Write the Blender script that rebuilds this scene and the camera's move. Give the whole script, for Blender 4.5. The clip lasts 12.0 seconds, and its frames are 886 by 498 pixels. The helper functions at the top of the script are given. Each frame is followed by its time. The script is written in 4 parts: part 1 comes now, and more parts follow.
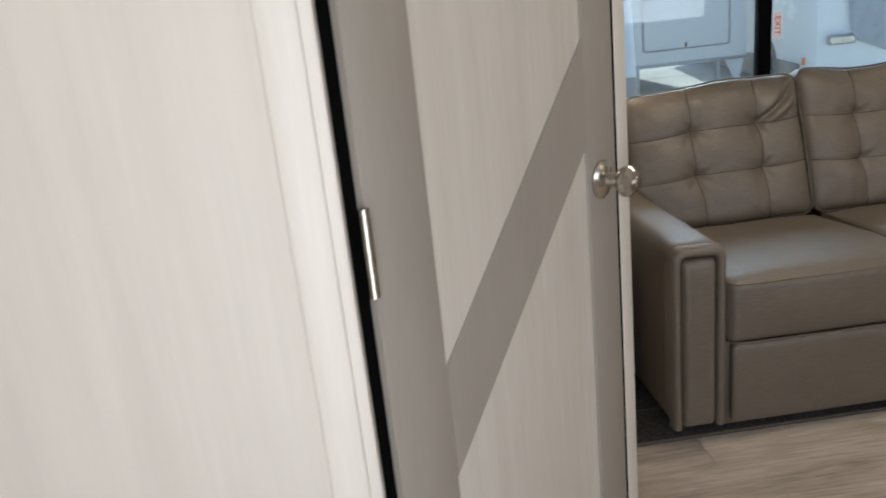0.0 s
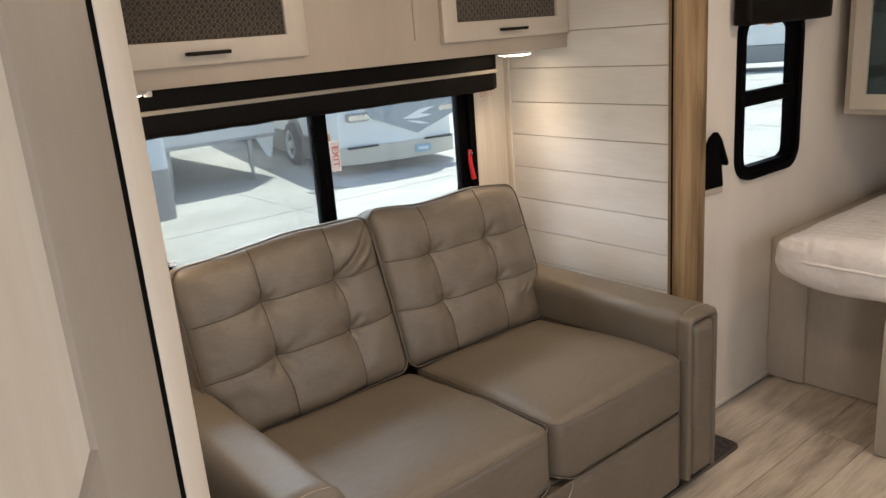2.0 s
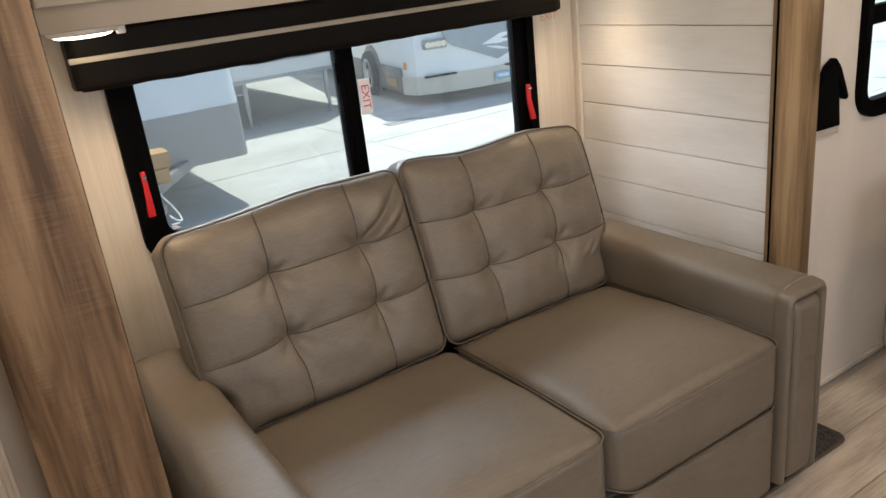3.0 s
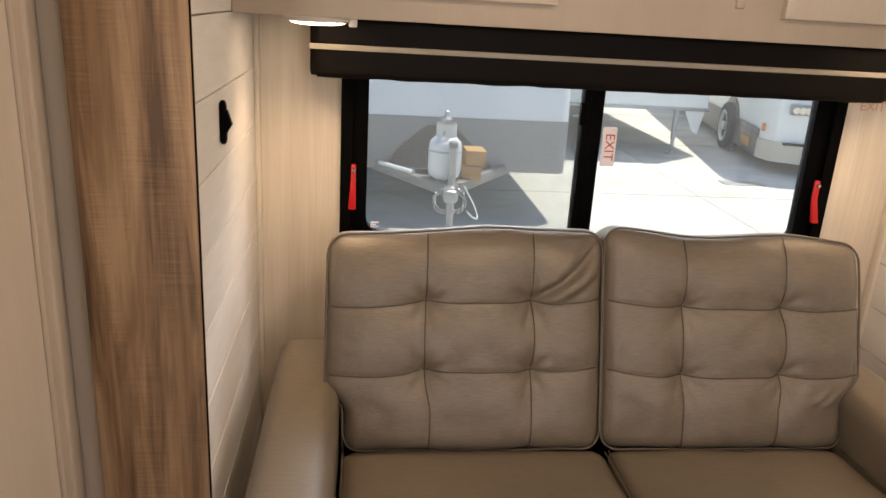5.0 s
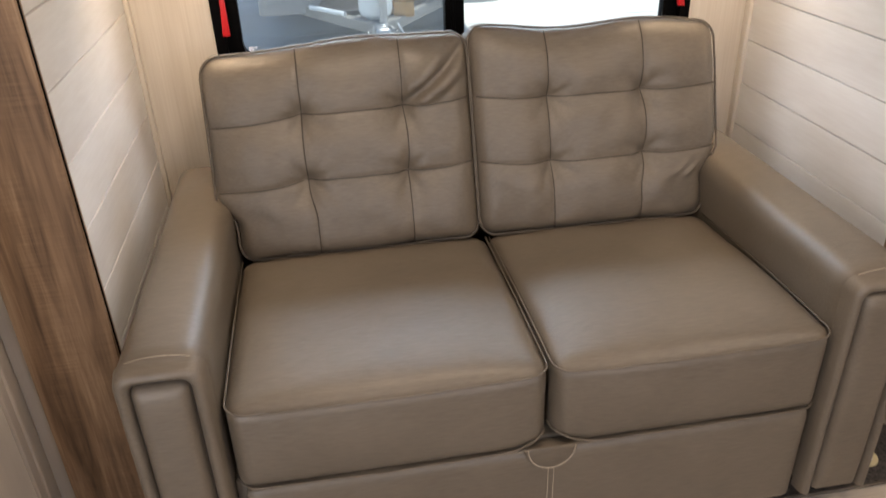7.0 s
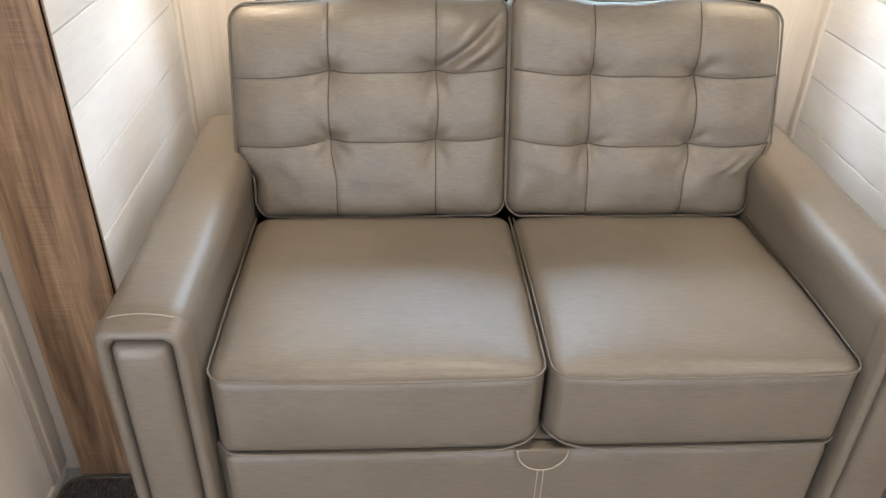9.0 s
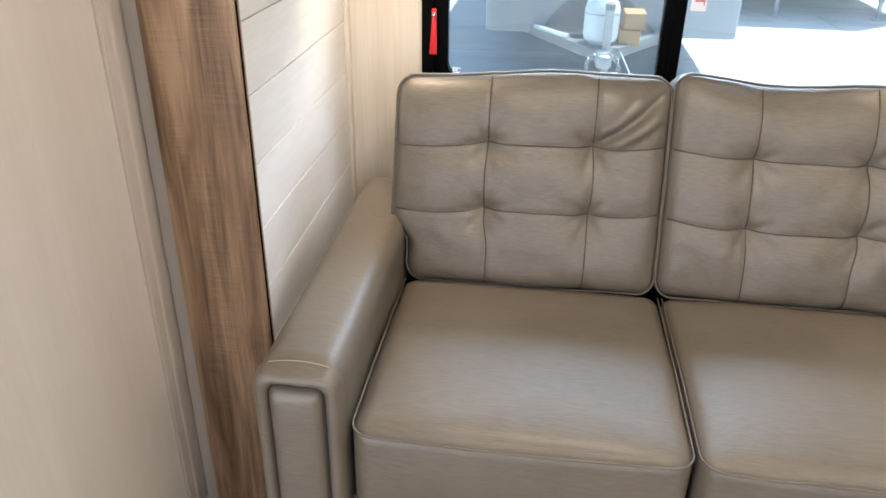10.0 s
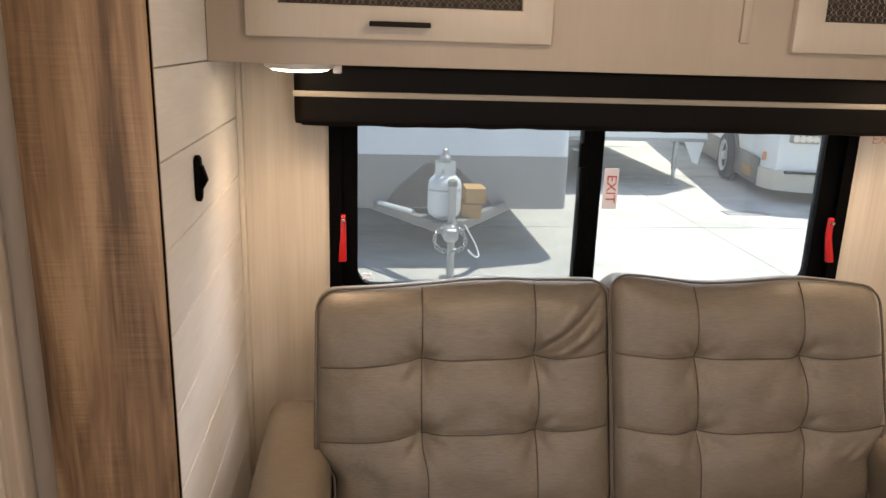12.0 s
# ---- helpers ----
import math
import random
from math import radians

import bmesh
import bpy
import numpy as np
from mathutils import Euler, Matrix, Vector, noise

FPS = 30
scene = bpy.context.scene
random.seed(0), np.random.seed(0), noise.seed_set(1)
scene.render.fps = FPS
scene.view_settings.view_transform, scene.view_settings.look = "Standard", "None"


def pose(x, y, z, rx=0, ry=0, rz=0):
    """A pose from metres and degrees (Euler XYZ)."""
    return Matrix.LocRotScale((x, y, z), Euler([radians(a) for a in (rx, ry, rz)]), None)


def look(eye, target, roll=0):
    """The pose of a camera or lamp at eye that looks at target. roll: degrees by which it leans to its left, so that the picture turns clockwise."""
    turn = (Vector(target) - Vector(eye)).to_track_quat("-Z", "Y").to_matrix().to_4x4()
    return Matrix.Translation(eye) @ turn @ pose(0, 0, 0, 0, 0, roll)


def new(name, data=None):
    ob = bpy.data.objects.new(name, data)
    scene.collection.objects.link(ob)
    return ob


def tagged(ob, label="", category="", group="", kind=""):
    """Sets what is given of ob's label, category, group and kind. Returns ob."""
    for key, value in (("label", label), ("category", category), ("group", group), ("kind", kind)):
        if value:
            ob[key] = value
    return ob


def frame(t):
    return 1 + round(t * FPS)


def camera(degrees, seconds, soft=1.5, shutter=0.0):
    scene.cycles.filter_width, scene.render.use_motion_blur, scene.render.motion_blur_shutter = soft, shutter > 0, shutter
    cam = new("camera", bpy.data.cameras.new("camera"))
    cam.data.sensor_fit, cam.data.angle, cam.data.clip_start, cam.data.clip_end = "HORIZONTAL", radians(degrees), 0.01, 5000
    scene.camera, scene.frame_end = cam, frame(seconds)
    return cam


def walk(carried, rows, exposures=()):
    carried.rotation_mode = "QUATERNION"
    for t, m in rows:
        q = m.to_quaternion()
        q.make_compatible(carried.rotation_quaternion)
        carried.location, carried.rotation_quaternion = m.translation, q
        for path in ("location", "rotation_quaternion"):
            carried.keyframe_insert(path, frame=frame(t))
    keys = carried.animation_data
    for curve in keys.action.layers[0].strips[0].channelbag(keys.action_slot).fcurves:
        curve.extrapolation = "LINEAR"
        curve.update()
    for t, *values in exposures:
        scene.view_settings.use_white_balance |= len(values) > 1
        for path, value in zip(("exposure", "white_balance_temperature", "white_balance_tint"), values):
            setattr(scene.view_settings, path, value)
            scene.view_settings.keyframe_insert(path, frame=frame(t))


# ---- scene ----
cam = camera(60.3, 12.0, shutter=0.15)
PATH = [
    (0, (-1.542, -2.105, 1.324), (-1.409, -0.2, 0.729), -6.1),
    (0.5, (-1.43, -1.77, 1.387), (-0.823, 0.049, 0.819), -2.9),
    (1, (-1.319, -1.658, 1.493), (-0.35, -0.005, 0.92), -1.8),
    (1.5, (-1.323, -1.536, 1.522), (-0.192, 0.026, 0.994), -3.4),
    (2, (-1.3, -1.398, 1.516), (-0.1, 0.107, 0.973), -4.5),
    (2.5, (-1.179, -1.299, 1.496), (-0.099, 0.259, 0.859), -5.3),
    (2.7, (-1.096, -1.251, 1.492), (-0.073, 0.329, 0.816), -6.1),
    (4.3, (-0.565, -0.901, 1.433), (0.036, 0.866, 0.716), 1.3),
    (4.5, (-0.579, -0.959, 1.464), (-0.161, 0.861, 0.747), 2.8),
    (5, (-0.575, -1.087, 1.479), (-0.36, 0.804, 0.862), 3.4),
    (5.5, (-0.511, -1.12, 1.459), (-0.188, 0.769, 0.886), 3.8),
    (6, (-0.501, -1.185, 1.473), (-0.105, 0.688, 0.893), 3.4),
    (6.5, (-0.444, -1.252, 1.439), (-0.094, 0.589, 0.739), 0.5),
    (7, (-0.361, -1.269, 1.425), (-0.096, 0.458, 0.453), -1.9),
    (7.2, (-0.357, -1.255, 1.428), (-0.070, 0.401, 0.343), -0.2),
    (8.8, (-0.251, -1.188, 1.437), (-0.116, 0.473, 0.331), 1.7),
    (9, (-0.25, -1.182, 1.436), (-0.145, 0.498, 0.356), 1.6),
    (9.5, (-0.274, -1.187, 1.432), (-0.32, 0.538, 0.422), 1.6),
    (10, (-0.305, -1.194, 1.444), (-0.527, 0.561, 0.512), 0.9),
    (10.5, (-0.339, -1.156, 1.438), (-0.603, 0.672, 0.672), 1.2),
    (11, (-0.459, -1.081, 1.454), (-0.557, 0.824, 0.854), 0.6),
    (11.5, (-0.536, -1.001, 1.469), (-0.275, 0.904, 0.919), 2.2),
    (12, (-0.546, -0.981, 1.488), (-0.341, 0.937, 0.959), 1.8),
]
exposure_rows = [(0, 0.15, 6300, 10), (0.5, 0.2, 7000, 12), (1.0, 0.45, 7600, 17), (1.5, 0.43, 7400, 16), (2.5, 0.41, 7050, 14), (4.3, 0.8, 7400, 18), (4.5, 0.7, 7800, 20), (5.5, 0.53, 8000, 20), (6.5, 0.55, 7500, 19), (7.0, 0.76, 6900, 16), (9.0, 1.44, 6100, 9), (9.5, 1.42, 6050, 9), (10.0, 1.24, 6100, 10), (10.5, 0.93, 7300, 17), (11.0, 0.64, 7500, 19), (11.5, 0.52, 7600, 19), (12, 0.5, 7600, 19)]
walk(cam, [(t, look(eye, target, roll)) for t, eye, target, roll in PATH], exposure_rows)

# ---- world, sun and large lights ----
world = bpy.data.worlds.new("world")
scene.world = world
world.use_nodes = True
sky = world.node_tree.nodes.new("ShaderNodeTexSky")
sky.sky_type = "NISHITA"
sky.sun_disc = False
sky.sun_elevation, sky.sun_rotation = radians(71), radians(49)
world.node_tree.links.new(sky.outputs[0], world.node_tree.nodes["Background"].inputs[0])
world.node_tree.nodes["Background"].inputs[1].default_value = 0.17


def lamp(name, kind, m, energy, colour, **settings):
    data = bpy.data.lights.new(name, kind)
    data.energy, data.color = energy, colour
    if "angle" in settings:
        data.angle = settings["angle"]
    if "size" in settings:
        data.shape = settings.get("shape", "RECTANGLE")
        data.size, data.size_y = settings["size"], settings.get("size_y", settings["size"])
        data.spread = settings.get("spread", radians(180))
    ob = new(name, data)
    ob.matrix_basis = m
    return ob


lamp("sun", "SUN", look((0.9, 0.77, 3.5), (0, 0, 0)), 4.4, (1.0, 0.95, 0.87), angle=radians(0.53))
# daylight through the open entry door behind the camera
lamp("entry_daylight", "AREA", look((-1.6, -2.42, 1.05), (-1.6, 0.0, 0.95)), 12.0, (0.95, 0.97, 1.0), size=0.68, size_y=1.8)
# fill for an unseen galley window assumed behind the camera
lamp("added_galley_fill", "AREA", look((0.55, -2.42, 1.4), (0.4, 0.0, 0.9)), 7.5, (0.97, 0.97, 1.0), size=1.4, size_y=0.7)
# lamp added out of view outside the wide window, strengthens its sky light
lamp("window_sky_fill", "AREA", look((0.03, 1.45, 1.58), (0.03, 0.1, 0.5)), 14.0, (0.78, 0.89, 1.0), size=1.2, size_y=0.45, spread=radians(140))
# unseen ceiling domes over the living space, assumed for warm light from above
ADDED_DOMES = ((-0.1, -0.35, 4.6), (1.15, -0.95, 4.2))
for dx, dy, watts in ADDED_DOMES:
    lamp("dome_fill", "AREA", look((dx, dy, 1.965), (dx, dy, 0)), watts, (1.0, 0.83, 0.65), size=0.3, shape="DISK")
for lx in (-0.68, 0.75):
    lamp("puck_glow", "AREA", look((lx, 0.66, 1.4), (lx, 0.66, 0)), 0.48, (1.0, 0.76, 0.5), size=0.13, shape="DISK", spread=radians(100))


# ---- materials ----
def node(tree, kind, **values):
    n = tree.nodes.new(kind)
    for key, value in values.items():
        n.inputs[key].default_value = value
    return n


def material(name, dark, light, rough=0.5, metal=0.0, scale=(8, 8, 8), fine=(60, 60, 60), bump=0.1, fine_amount=0.35, rough_var=0.1, spread=(0.3, 0.7), coat=0.0, pieces=0.0, depth=0.002, shine=0.5, coat_rough=0.1):
    """A surface between two colours: broad stains by one noise, grain by a second, relief from the grain."""
    m = bpy.data.materials.new(name)
    m.use_nodes = True
    tree = m.node_tree
    link = tree.links.new
    bsdf = tree.nodes["Principled BSDF"]
    coords = tree.nodes.new("ShaderNodeTexCoord")
    place = coords.outputs["Object"]
    info = tree.nodes.new("ShaderNodeObjectInfo")
    if pieces:
        shift = tree.nodes.new("ShaderNodeVectorMath")
        shift.operation = "MULTIPLY_ADD"
        link(info.outputs["Random"], shift.inputs[0])
        shift.inputs[1].default_value = (37.0, 23.0, 51.0)
        link(place, shift.inputs[2])
        place = shift.outputs[0]

    def noise_at(size, detail):
        mapping = node(tree, "ShaderNodeMapping", Scale=size)
        link(place, mapping.inputs["Vector"])
        n = node(tree, "ShaderNodeTexNoise", Scale=1.0, Detail=detail, Roughness=0.6)
        link(mapping.outputs[0], n.inputs["Vector"])
        return n.outputs["Fac"]

    broad, grain = noise_at(scale, 3.0), noise_at(fine, 4.0)
    mix = node(tree, "ShaderNodeMix", Factor=fine_amount)
    link(broad, mix.inputs[2])
    link(grain, mix.inputs[3])
    value = mix.outputs[0]
    spreadmap = node(tree, "ShaderNodeMapRange")
    spreadmap.inputs[1].default_value, spreadmap.inputs[2].default_value = spread
    link(value, spreadmap.inputs[0])
    value = spreadmap.outputs[0]
    if pieces:
        tone = tree.nodes.new("ShaderNodeMath")
        tone.operation = "MULTIPLY_ADD"
        tone.use_clamp = True
        centred = tree.nodes.new("ShaderNodeMath")
        centred.operation = "SUBTRACT"
        centred.inputs[1].default_value = 0.5
        link(info.outputs["Random"], centred.inputs[0])
        link(centred.outputs[0], tone.inputs[0])
        tone.inputs[1].default_value = pieces
        link(value, tone.inputs[2])
        value = tone.outputs[0]
    colours = node(tree, "ShaderNodeMix")
    colours.data_type = "RGBA"
    colours.inputs[6].default_value, colours.inputs[7].default_value = (*dark, 1), (*light, 1)
    link(value, colours.inputs[0])
    link(colours.outputs[2], bsdf.inputs["Base Color"])
    gloss = node(tree, "ShaderNodeMapRange")
    gloss.inputs[3].default_value, gloss.inputs[4].default_value = max(0.02, rough - rough_var), min(1.0, rough + rough_var)
    link(broad, gloss.inputs[0])
    link(gloss.outputs[0], bsdf.inputs["Roughness"])
    bsdf.inputs["Metallic"].default_value = metal
    bsdf.inputs["Coat Weight"].default_value = coat
    bsdf.inputs["Coat Roughness"].default_value = coat_rough
    bsdf.inputs["Specular IOR Level"].default_value = shine
    if bump:
        relief = node(tree, "ShaderNodeBump", Strength=bump, Distance=depth)
        link(grain, relief.inputs["Height"])
        link(relief.outputs[0], bsdf.inputs["Normal"])
    return m


def glowing(name, colour, strength):
    m = bpy.data.materials.new(name)
    m.use_nodes = True
    bsdf = m.node_tree.nodes["Principled BSDF"]
    bsdf.inputs["Base Color"].default_value = (*colour, 1)
    bsdf.inputs["Emission Color"].default_value = (*colour, 1)
    bsdf.inputs["Emission Strength"].default_value = strength
    return m


def clear_glass(name, tint=(0.86, 0.96, 0.99)):
    m = bpy.data.materials.new(name)
    m.use_nodes = True
    tree = m.node_tree
    tree.nodes.remove(tree.nodes["Principled BSDF"])
    through_it = node(tree, "ShaderNodeBsdfTransparent", Color=(*tint, 1))
    gloss = node(tree, "ShaderNodeBsdfGlossy", Roughness=0.02)
    mixed = tree.nodes.new("ShaderNodeMixShader")
    mixed.inputs[0].default_value = 0.045
    # a trace of translucent white veils the view and lifts its darks
    veil = node(tree, "ShaderNodeBsdfTranslucent", Color=(0.9, 0.95, 1.0, 1))
    veiled = tree.nodes.new("ShaderNodeMixShader")
    veiled.inputs[0].default_value = 0.012
    tree.links.new(through_it.outputs[0], veiled.inputs[1])
    tree.links.new(veil.outputs[0], veiled.inputs[2])
    tree.links.new(veiled.outputs[0], mixed.inputs[1])
    tree.links.new(gloss.outputs[0], mixed.inputs[2])
    tree.links.new(mixed.outputs[0], tree.nodes["Material Output"].inputs[0])
    return m


def sawn_oak(name, tones, saw, seed):
    """Brown oak: broad wandering figure and fine pores along the board, with patches of saw marks across it."""
    m = bpy.data.materials.new(name)
    m.use_nodes = True
    tree = m.node_tree
    link = tree.links.new
    bsdf = tree.nodes["Principled BSDF"]
    coords = tree.nodes.new("ShaderNodeTexCoord")

    def noise_at(size, detail, distortion=0.0):
        mapping = node(tree, "ShaderNodeMapping", Scale=size, Location=(seed, seed * 0.7, seed * 1.3))
        link(coords.outputs["Object"], mapping.inputs["Vector"])
        n = node(tree, "ShaderNodeTexNoise", Scale=1.0, Detail=detail, Roughness=0.62, Distortion=distortion)
        link(mapping.outputs[0], n.inputs["Vector"])
        return n.outputs["Fac"]

    def math_node(kind, a, b, c=None, clamp=False):
        n = tree.nodes.new("ShaderNodeMath")
        n.operation, n.use_clamp = kind, clamp
        for k, value in enumerate((a, b, c)):
            if isinstance(value, (int, float)):
                n.inputs[k].default_value = value
            elif value is not None:
                link(value, n.inputs[k])
        return n.outputs[0]

    figure = noise_at((15, 15, 1.4), 4.0, 0.8)
    pores = noise_at((150, 150, 5.5), 3.0, 0.3)
    marks = noise_at((10, 10, 260), 2.0, 0.2)
    where = noise_at((13, 13, 4.5), 2.0)
    patch = math_node("MULTIPLY_ADD", where, 5.0, -2.2, True)
    cut = math_node("MULTIPLY", math_node("SUBTRACT", marks, 0.5), patch)
    value = math_node("ADD", math_node("MULTIPLY", figure, 0.8), math_node("MULTIPLY", pores, 0.2))
    value = math_node("MULTIPLY_ADD", cut, saw, value)
    ramp = tree.nodes.new("ShaderNodeValToRGB")
    ramp.color_ramp.elements[0].position, ramp.color_ramp.elements[1].position = 0.36, 0.64
    ramp.color_ramp.elements[0].color, ramp.color_ramp.elements[1].color = (*tones[0], 1), (*tones[2], 1)
    mid = ramp.color_ramp.elements.new(0.49)
    mid.color = (*tones[1], 1)
    link(value, ramp.inputs[0])
    link(ramp.outputs[0], bsdf.inputs["Base Color"])
    bsdf.inputs["Roughness"].default_value = 0.52
    relief = node(tree, "ShaderNodeBump", Strength=0.45, Distance=0.0015)
    link(math_node("ADD", pores, math_node("MULTIPLY", cut, 1.6)), relief.inputs["Height"])
    link(relief.outputs[0], bsdf.inputs["Normal"])
    return m


OAK = sawn_oak("oak_trim", ((0.088, 0.051, 0.027), (0.222, 0.136, 0.078), (0.385, 0.262, 0.163)), 0.2, 1.7)
OAK_LIGHT = sawn_oak("oak_trim_light", ((0.11, 0.068, 0.033), (0.23, 0.15, 0.078), (0.35, 0.245, 0.14)), 0.08, 6.1)
LEATHER = material("leather", (0.105, 0.086, 0.064), (0.172, 0.143, 0.11), rough=0.46, shine=0.75, scale=(5, 5, 5), fine=(32, 330, 330), bump=0.5, fine_amount=0.6, spread=(0.3, 0.7), depth=0.0012)
PIPING = material("piping", (0.105, 0.087, 0.067), (0.152, 0.127, 0.1), rough=0.55, fine=(300, 300, 300), bump=0.2)
EDGING = material("leather_edging", (0.075, 0.061, 0.046), (0.118, 0.097, 0.075), rough=0.6, fine=(300, 300, 300), bump=0.2)
DARK_SEAM = material("dark_seam", (0.05, 0.04, 0.03), (0.075, 0.06, 0.045), rough=0.7, fine=(300, 300, 300))
THREAD = material("thread", (0.38, 0.33, 0.26), (0.48, 0.42, 0.34), rough=0.7, fine=(300, 300, 300))
PANEL = material("wall_panel", (0.56, 0.495, 0.42), (0.69, 0.635, 0.56), rough=0.5, scale=(30, 30, 1.2), fine=(190, 190, 3.5), bump=0.12, fine_amount=0.5, spread=(0.28, 0.62))
PANEL_SOFT = material("wall_panel_soft", (0.54, 0.485, 0.425), (0.62, 0.57, 0.505), rough=0.5, scale=(14, 14, 0.9), fine=(120, 120, 5), bump=0.05, fine_amount=0.3, spread=(0.25, 0.7))
SIDEWALL = material("sidewall", (0.62, 0.57, 0.52), (0.7, 0.66, 0.61), rough=0.55, scale=(6, 6, 2), fine=(160, 160, 20), bump=0.08)
SHIPLAP = material("shiplap", (0.64, 0.615, 0.585), (0.77, 0.76, 0.74), rough=0.66, scale=(3, 3, 10), fine=(9, 9, 170), bump=0.1, fine_amount=0.35, spread=(0.25, 0.65), pieces=0.2)
GROOVE = material("groove", (0.4, 0.365, 0.325), (0.46, 0.425, 0.38), rough=0.8)
TRIM_WHITE = material("trim_white", (0.6, 0.55, 0.48), (0.68, 0.63, 0.56), rough=0.4, scale=(20, 20, 2), fine=(150, 150, 8), bump=0.06)
TRIM_TAUPE = material("trim_taupe", (0.44, 0.385, 0.325), (0.52, 0.46, 0.395), rough=0.45, scale=(20, 20, 2), fine=(150, 150, 8), bump=0.06)
DOOR_GREY = material("door_grey", (0.275, 0.24, 0.205), (0.315, 0.28, 0.24), rough=0.5, scale=(9, 9, 3), fine=(90, 90, 9), bump=0.06)
DOOR_PANEL = material("door_panel", (0.48, 0.425, 0.36), (0.585, 0.54, 0.475), rough=0.5, scale=(16, 16, 1.0), fine=(90, 90, 5), bump=0.05, fine_amount=0.4, spread=(0.25, 0.68))
CABINET_FRONT = material("cabinet_front", (0.36, 0.308, 0.255), (0.42, 0.365, 0.308), rough=0.5, scale=(5, 5, 1.5), fine=(120, 120, 6), bump=0.06, fine_amount=0.25)
CABINET = material("cabinet_laminate", (0.43, 0.385, 0.33), (0.49, 0.445, 0.385), rough=0.42, scale=(4, 4, 4), fine=(140, 140, 9), bump=0.06)
TAUPE = material("taupe_laminate", (0.38, 0.34, 0.3), (0.46, 0.42, 0.37), rough=0.5, scale=(8, 8, 3), fine=(120, 120, 9), bump=0.06)
BLACK = material("black_plastic", (0.0015, 0.0015, 0.0018), (0.003, 0.003, 0.0033), rough=0.55, shine=0.03, fine=(300, 300, 300), bump=0.05)
BLACK_MATT = material("matt_black", (0.0015, 0.0015, 0.002), (0.003, 0.003, 0.003), rough=0.9, shine=0.05, fine=(400, 400, 400), bump=0.3)
BRONZE = material("dark_bronze", (0.005, 0.0035, 0.003), (0.01, 0.007, 0.0055), rough=0.45, metal=0.05, shine=0.12, fine=(200, 200, 200), bump=0.05)
ESPRESSO = material("espresso_vinyl", (0.003, 0.002, 0.0015), (0.008, 0.0055, 0.004), rough=0.5, shine=0.12, scale=(6, 6, 6), fine=(350, 350, 350), bump=0.25)
TAPE = material("cream_tape", (0.42, 0.37, 0.3), (0.5, 0.45, 0.37), rough=0.6, fine=(300, 300, 300))
RED = material("red_plastic", (0.5, 0.008, 0.012), (0.62, 0.014, 0.018), rough=0.3, bump=0.03)
RED_INK = material("red_ink", (0.55, 0.06, 0.08), (0.62, 0.09, 0.11), rough=0.6, bump=0.0)
PINK_INK = material("faded_red_ink", (0.55, 0.26, 0.22), (0.6, 0.33, 0.28), rough=0.6, bump=0.0)
PAPER = material("sticker", (0.8, 0.77, 0.82), (0.86, 0.83, 0.87), rough=0.6, bump=0.0)
CHROME = material("satin_nickel", (0.5, 0.46, 0.41), (0.6, 0.56, 0.5), rough=0.22, metal=1.0, fine=(120, 120, 120), bump=0.03)
PLANK = material("vinyl_plank", (0.22, 0.18, 0.142), (0.6, 0.535, 0.455), rough=0.42, scale=(3.2, 16, 10), fine=(7, 130, 60), bump=0.2, fine_amount=0.4, spread=(0.27, 0.6), pieces=0.4)
CARPET = material("woven_carpet", (0.012, 0.011, 0.011), (0.12, 0.105, 0.095), rough=0.95, scale=(170, 90, 60), fine=(260, 260, 200), bump=1.0, fine_amount=0.45, spread=(0.38, 0.62), depth=0.004)
PLASTIC_WRAP = material("wrapped_mattress", (0.72, 0.7, 0.7), (0.84, 0.83, 0.84), rough=0.3, scale=(4, 4, 6), fine=(45, 45, 60), bump=0.35, depth=0.006, coat=0.4)
CEILING = material("ceiling_white", (0.66, 0.63, 0.58), (0.72, 0.69, 0.64), rough=0.6)
HOUSING = material("white_plastic", (0.72, 0.7, 0.66), (0.78, 0.76, 0.72), rough=0.35, bump=0.02)
LENS = glowing("puck_lens", (1.0, 0.86, 0.64), 7.0)
GLASS = clear_glass("window_glass")


def fly_screen(name, cover):
    """Fine dark mesh, too fine to tell its threads: part of the light passes straight through."""
    m = bpy.data.materials.new(name)
    m.use_nodes = True
    tree = m.node_tree
    bsdf = tree.nodes["Principled BSDF"]
    bsdf.inputs["Base Color"].default_value = (0.03, 0.032, 0.034, 1)
    bsdf.inputs["Roughness"].default_value = 0.7
    gaps = node(tree, "ShaderNodeBsdfTransparent")
    mixed = tree.nodes.new("ShaderNodeMixShader")
    mixed.inputs[0].default_value = cover
    tree.links.new(gaps.outputs[0], mixed.inputs[1])
    tree.links.new(bsdf.outputs[0], mixed.inputs[2])
    tree.links.new(mixed.outputs[0], tree.nodes["Material Output"].inputs[0])
    return m


SCREEN = fly_screen("fly_screen", 0.16)
CONCRETE = material("concrete", (0.38, 0.365, 0.33), (0.64, 0.625, 0.585), rough=0.85, scale=(0.5, 1.1, 1), fine=(5, 9, 5), bump=0.2, fine_amount=0.4, depth=0.02)
JOINT = material("concrete_joint", (0.38, 0.365, 0.335), (0.5, 0.485, 0.45), rough=0.9)
GELCOAT = material("white_gelcoat", (0.78, 0.79, 0.78), (0.84, 0.85, 0.84), rough=0.25, scale=(0.8, 0.8, 0.8), fine=(30, 30, 30), bump=0.02)
SILVER_SKIN = material("silver_skin", (0.78, 0.81, 0.83), (0.84, 0.86, 0.88), rough=0.25, scale=(0.8, 0.8, 0.8), fine=(30, 30, 30), bump=0.02)
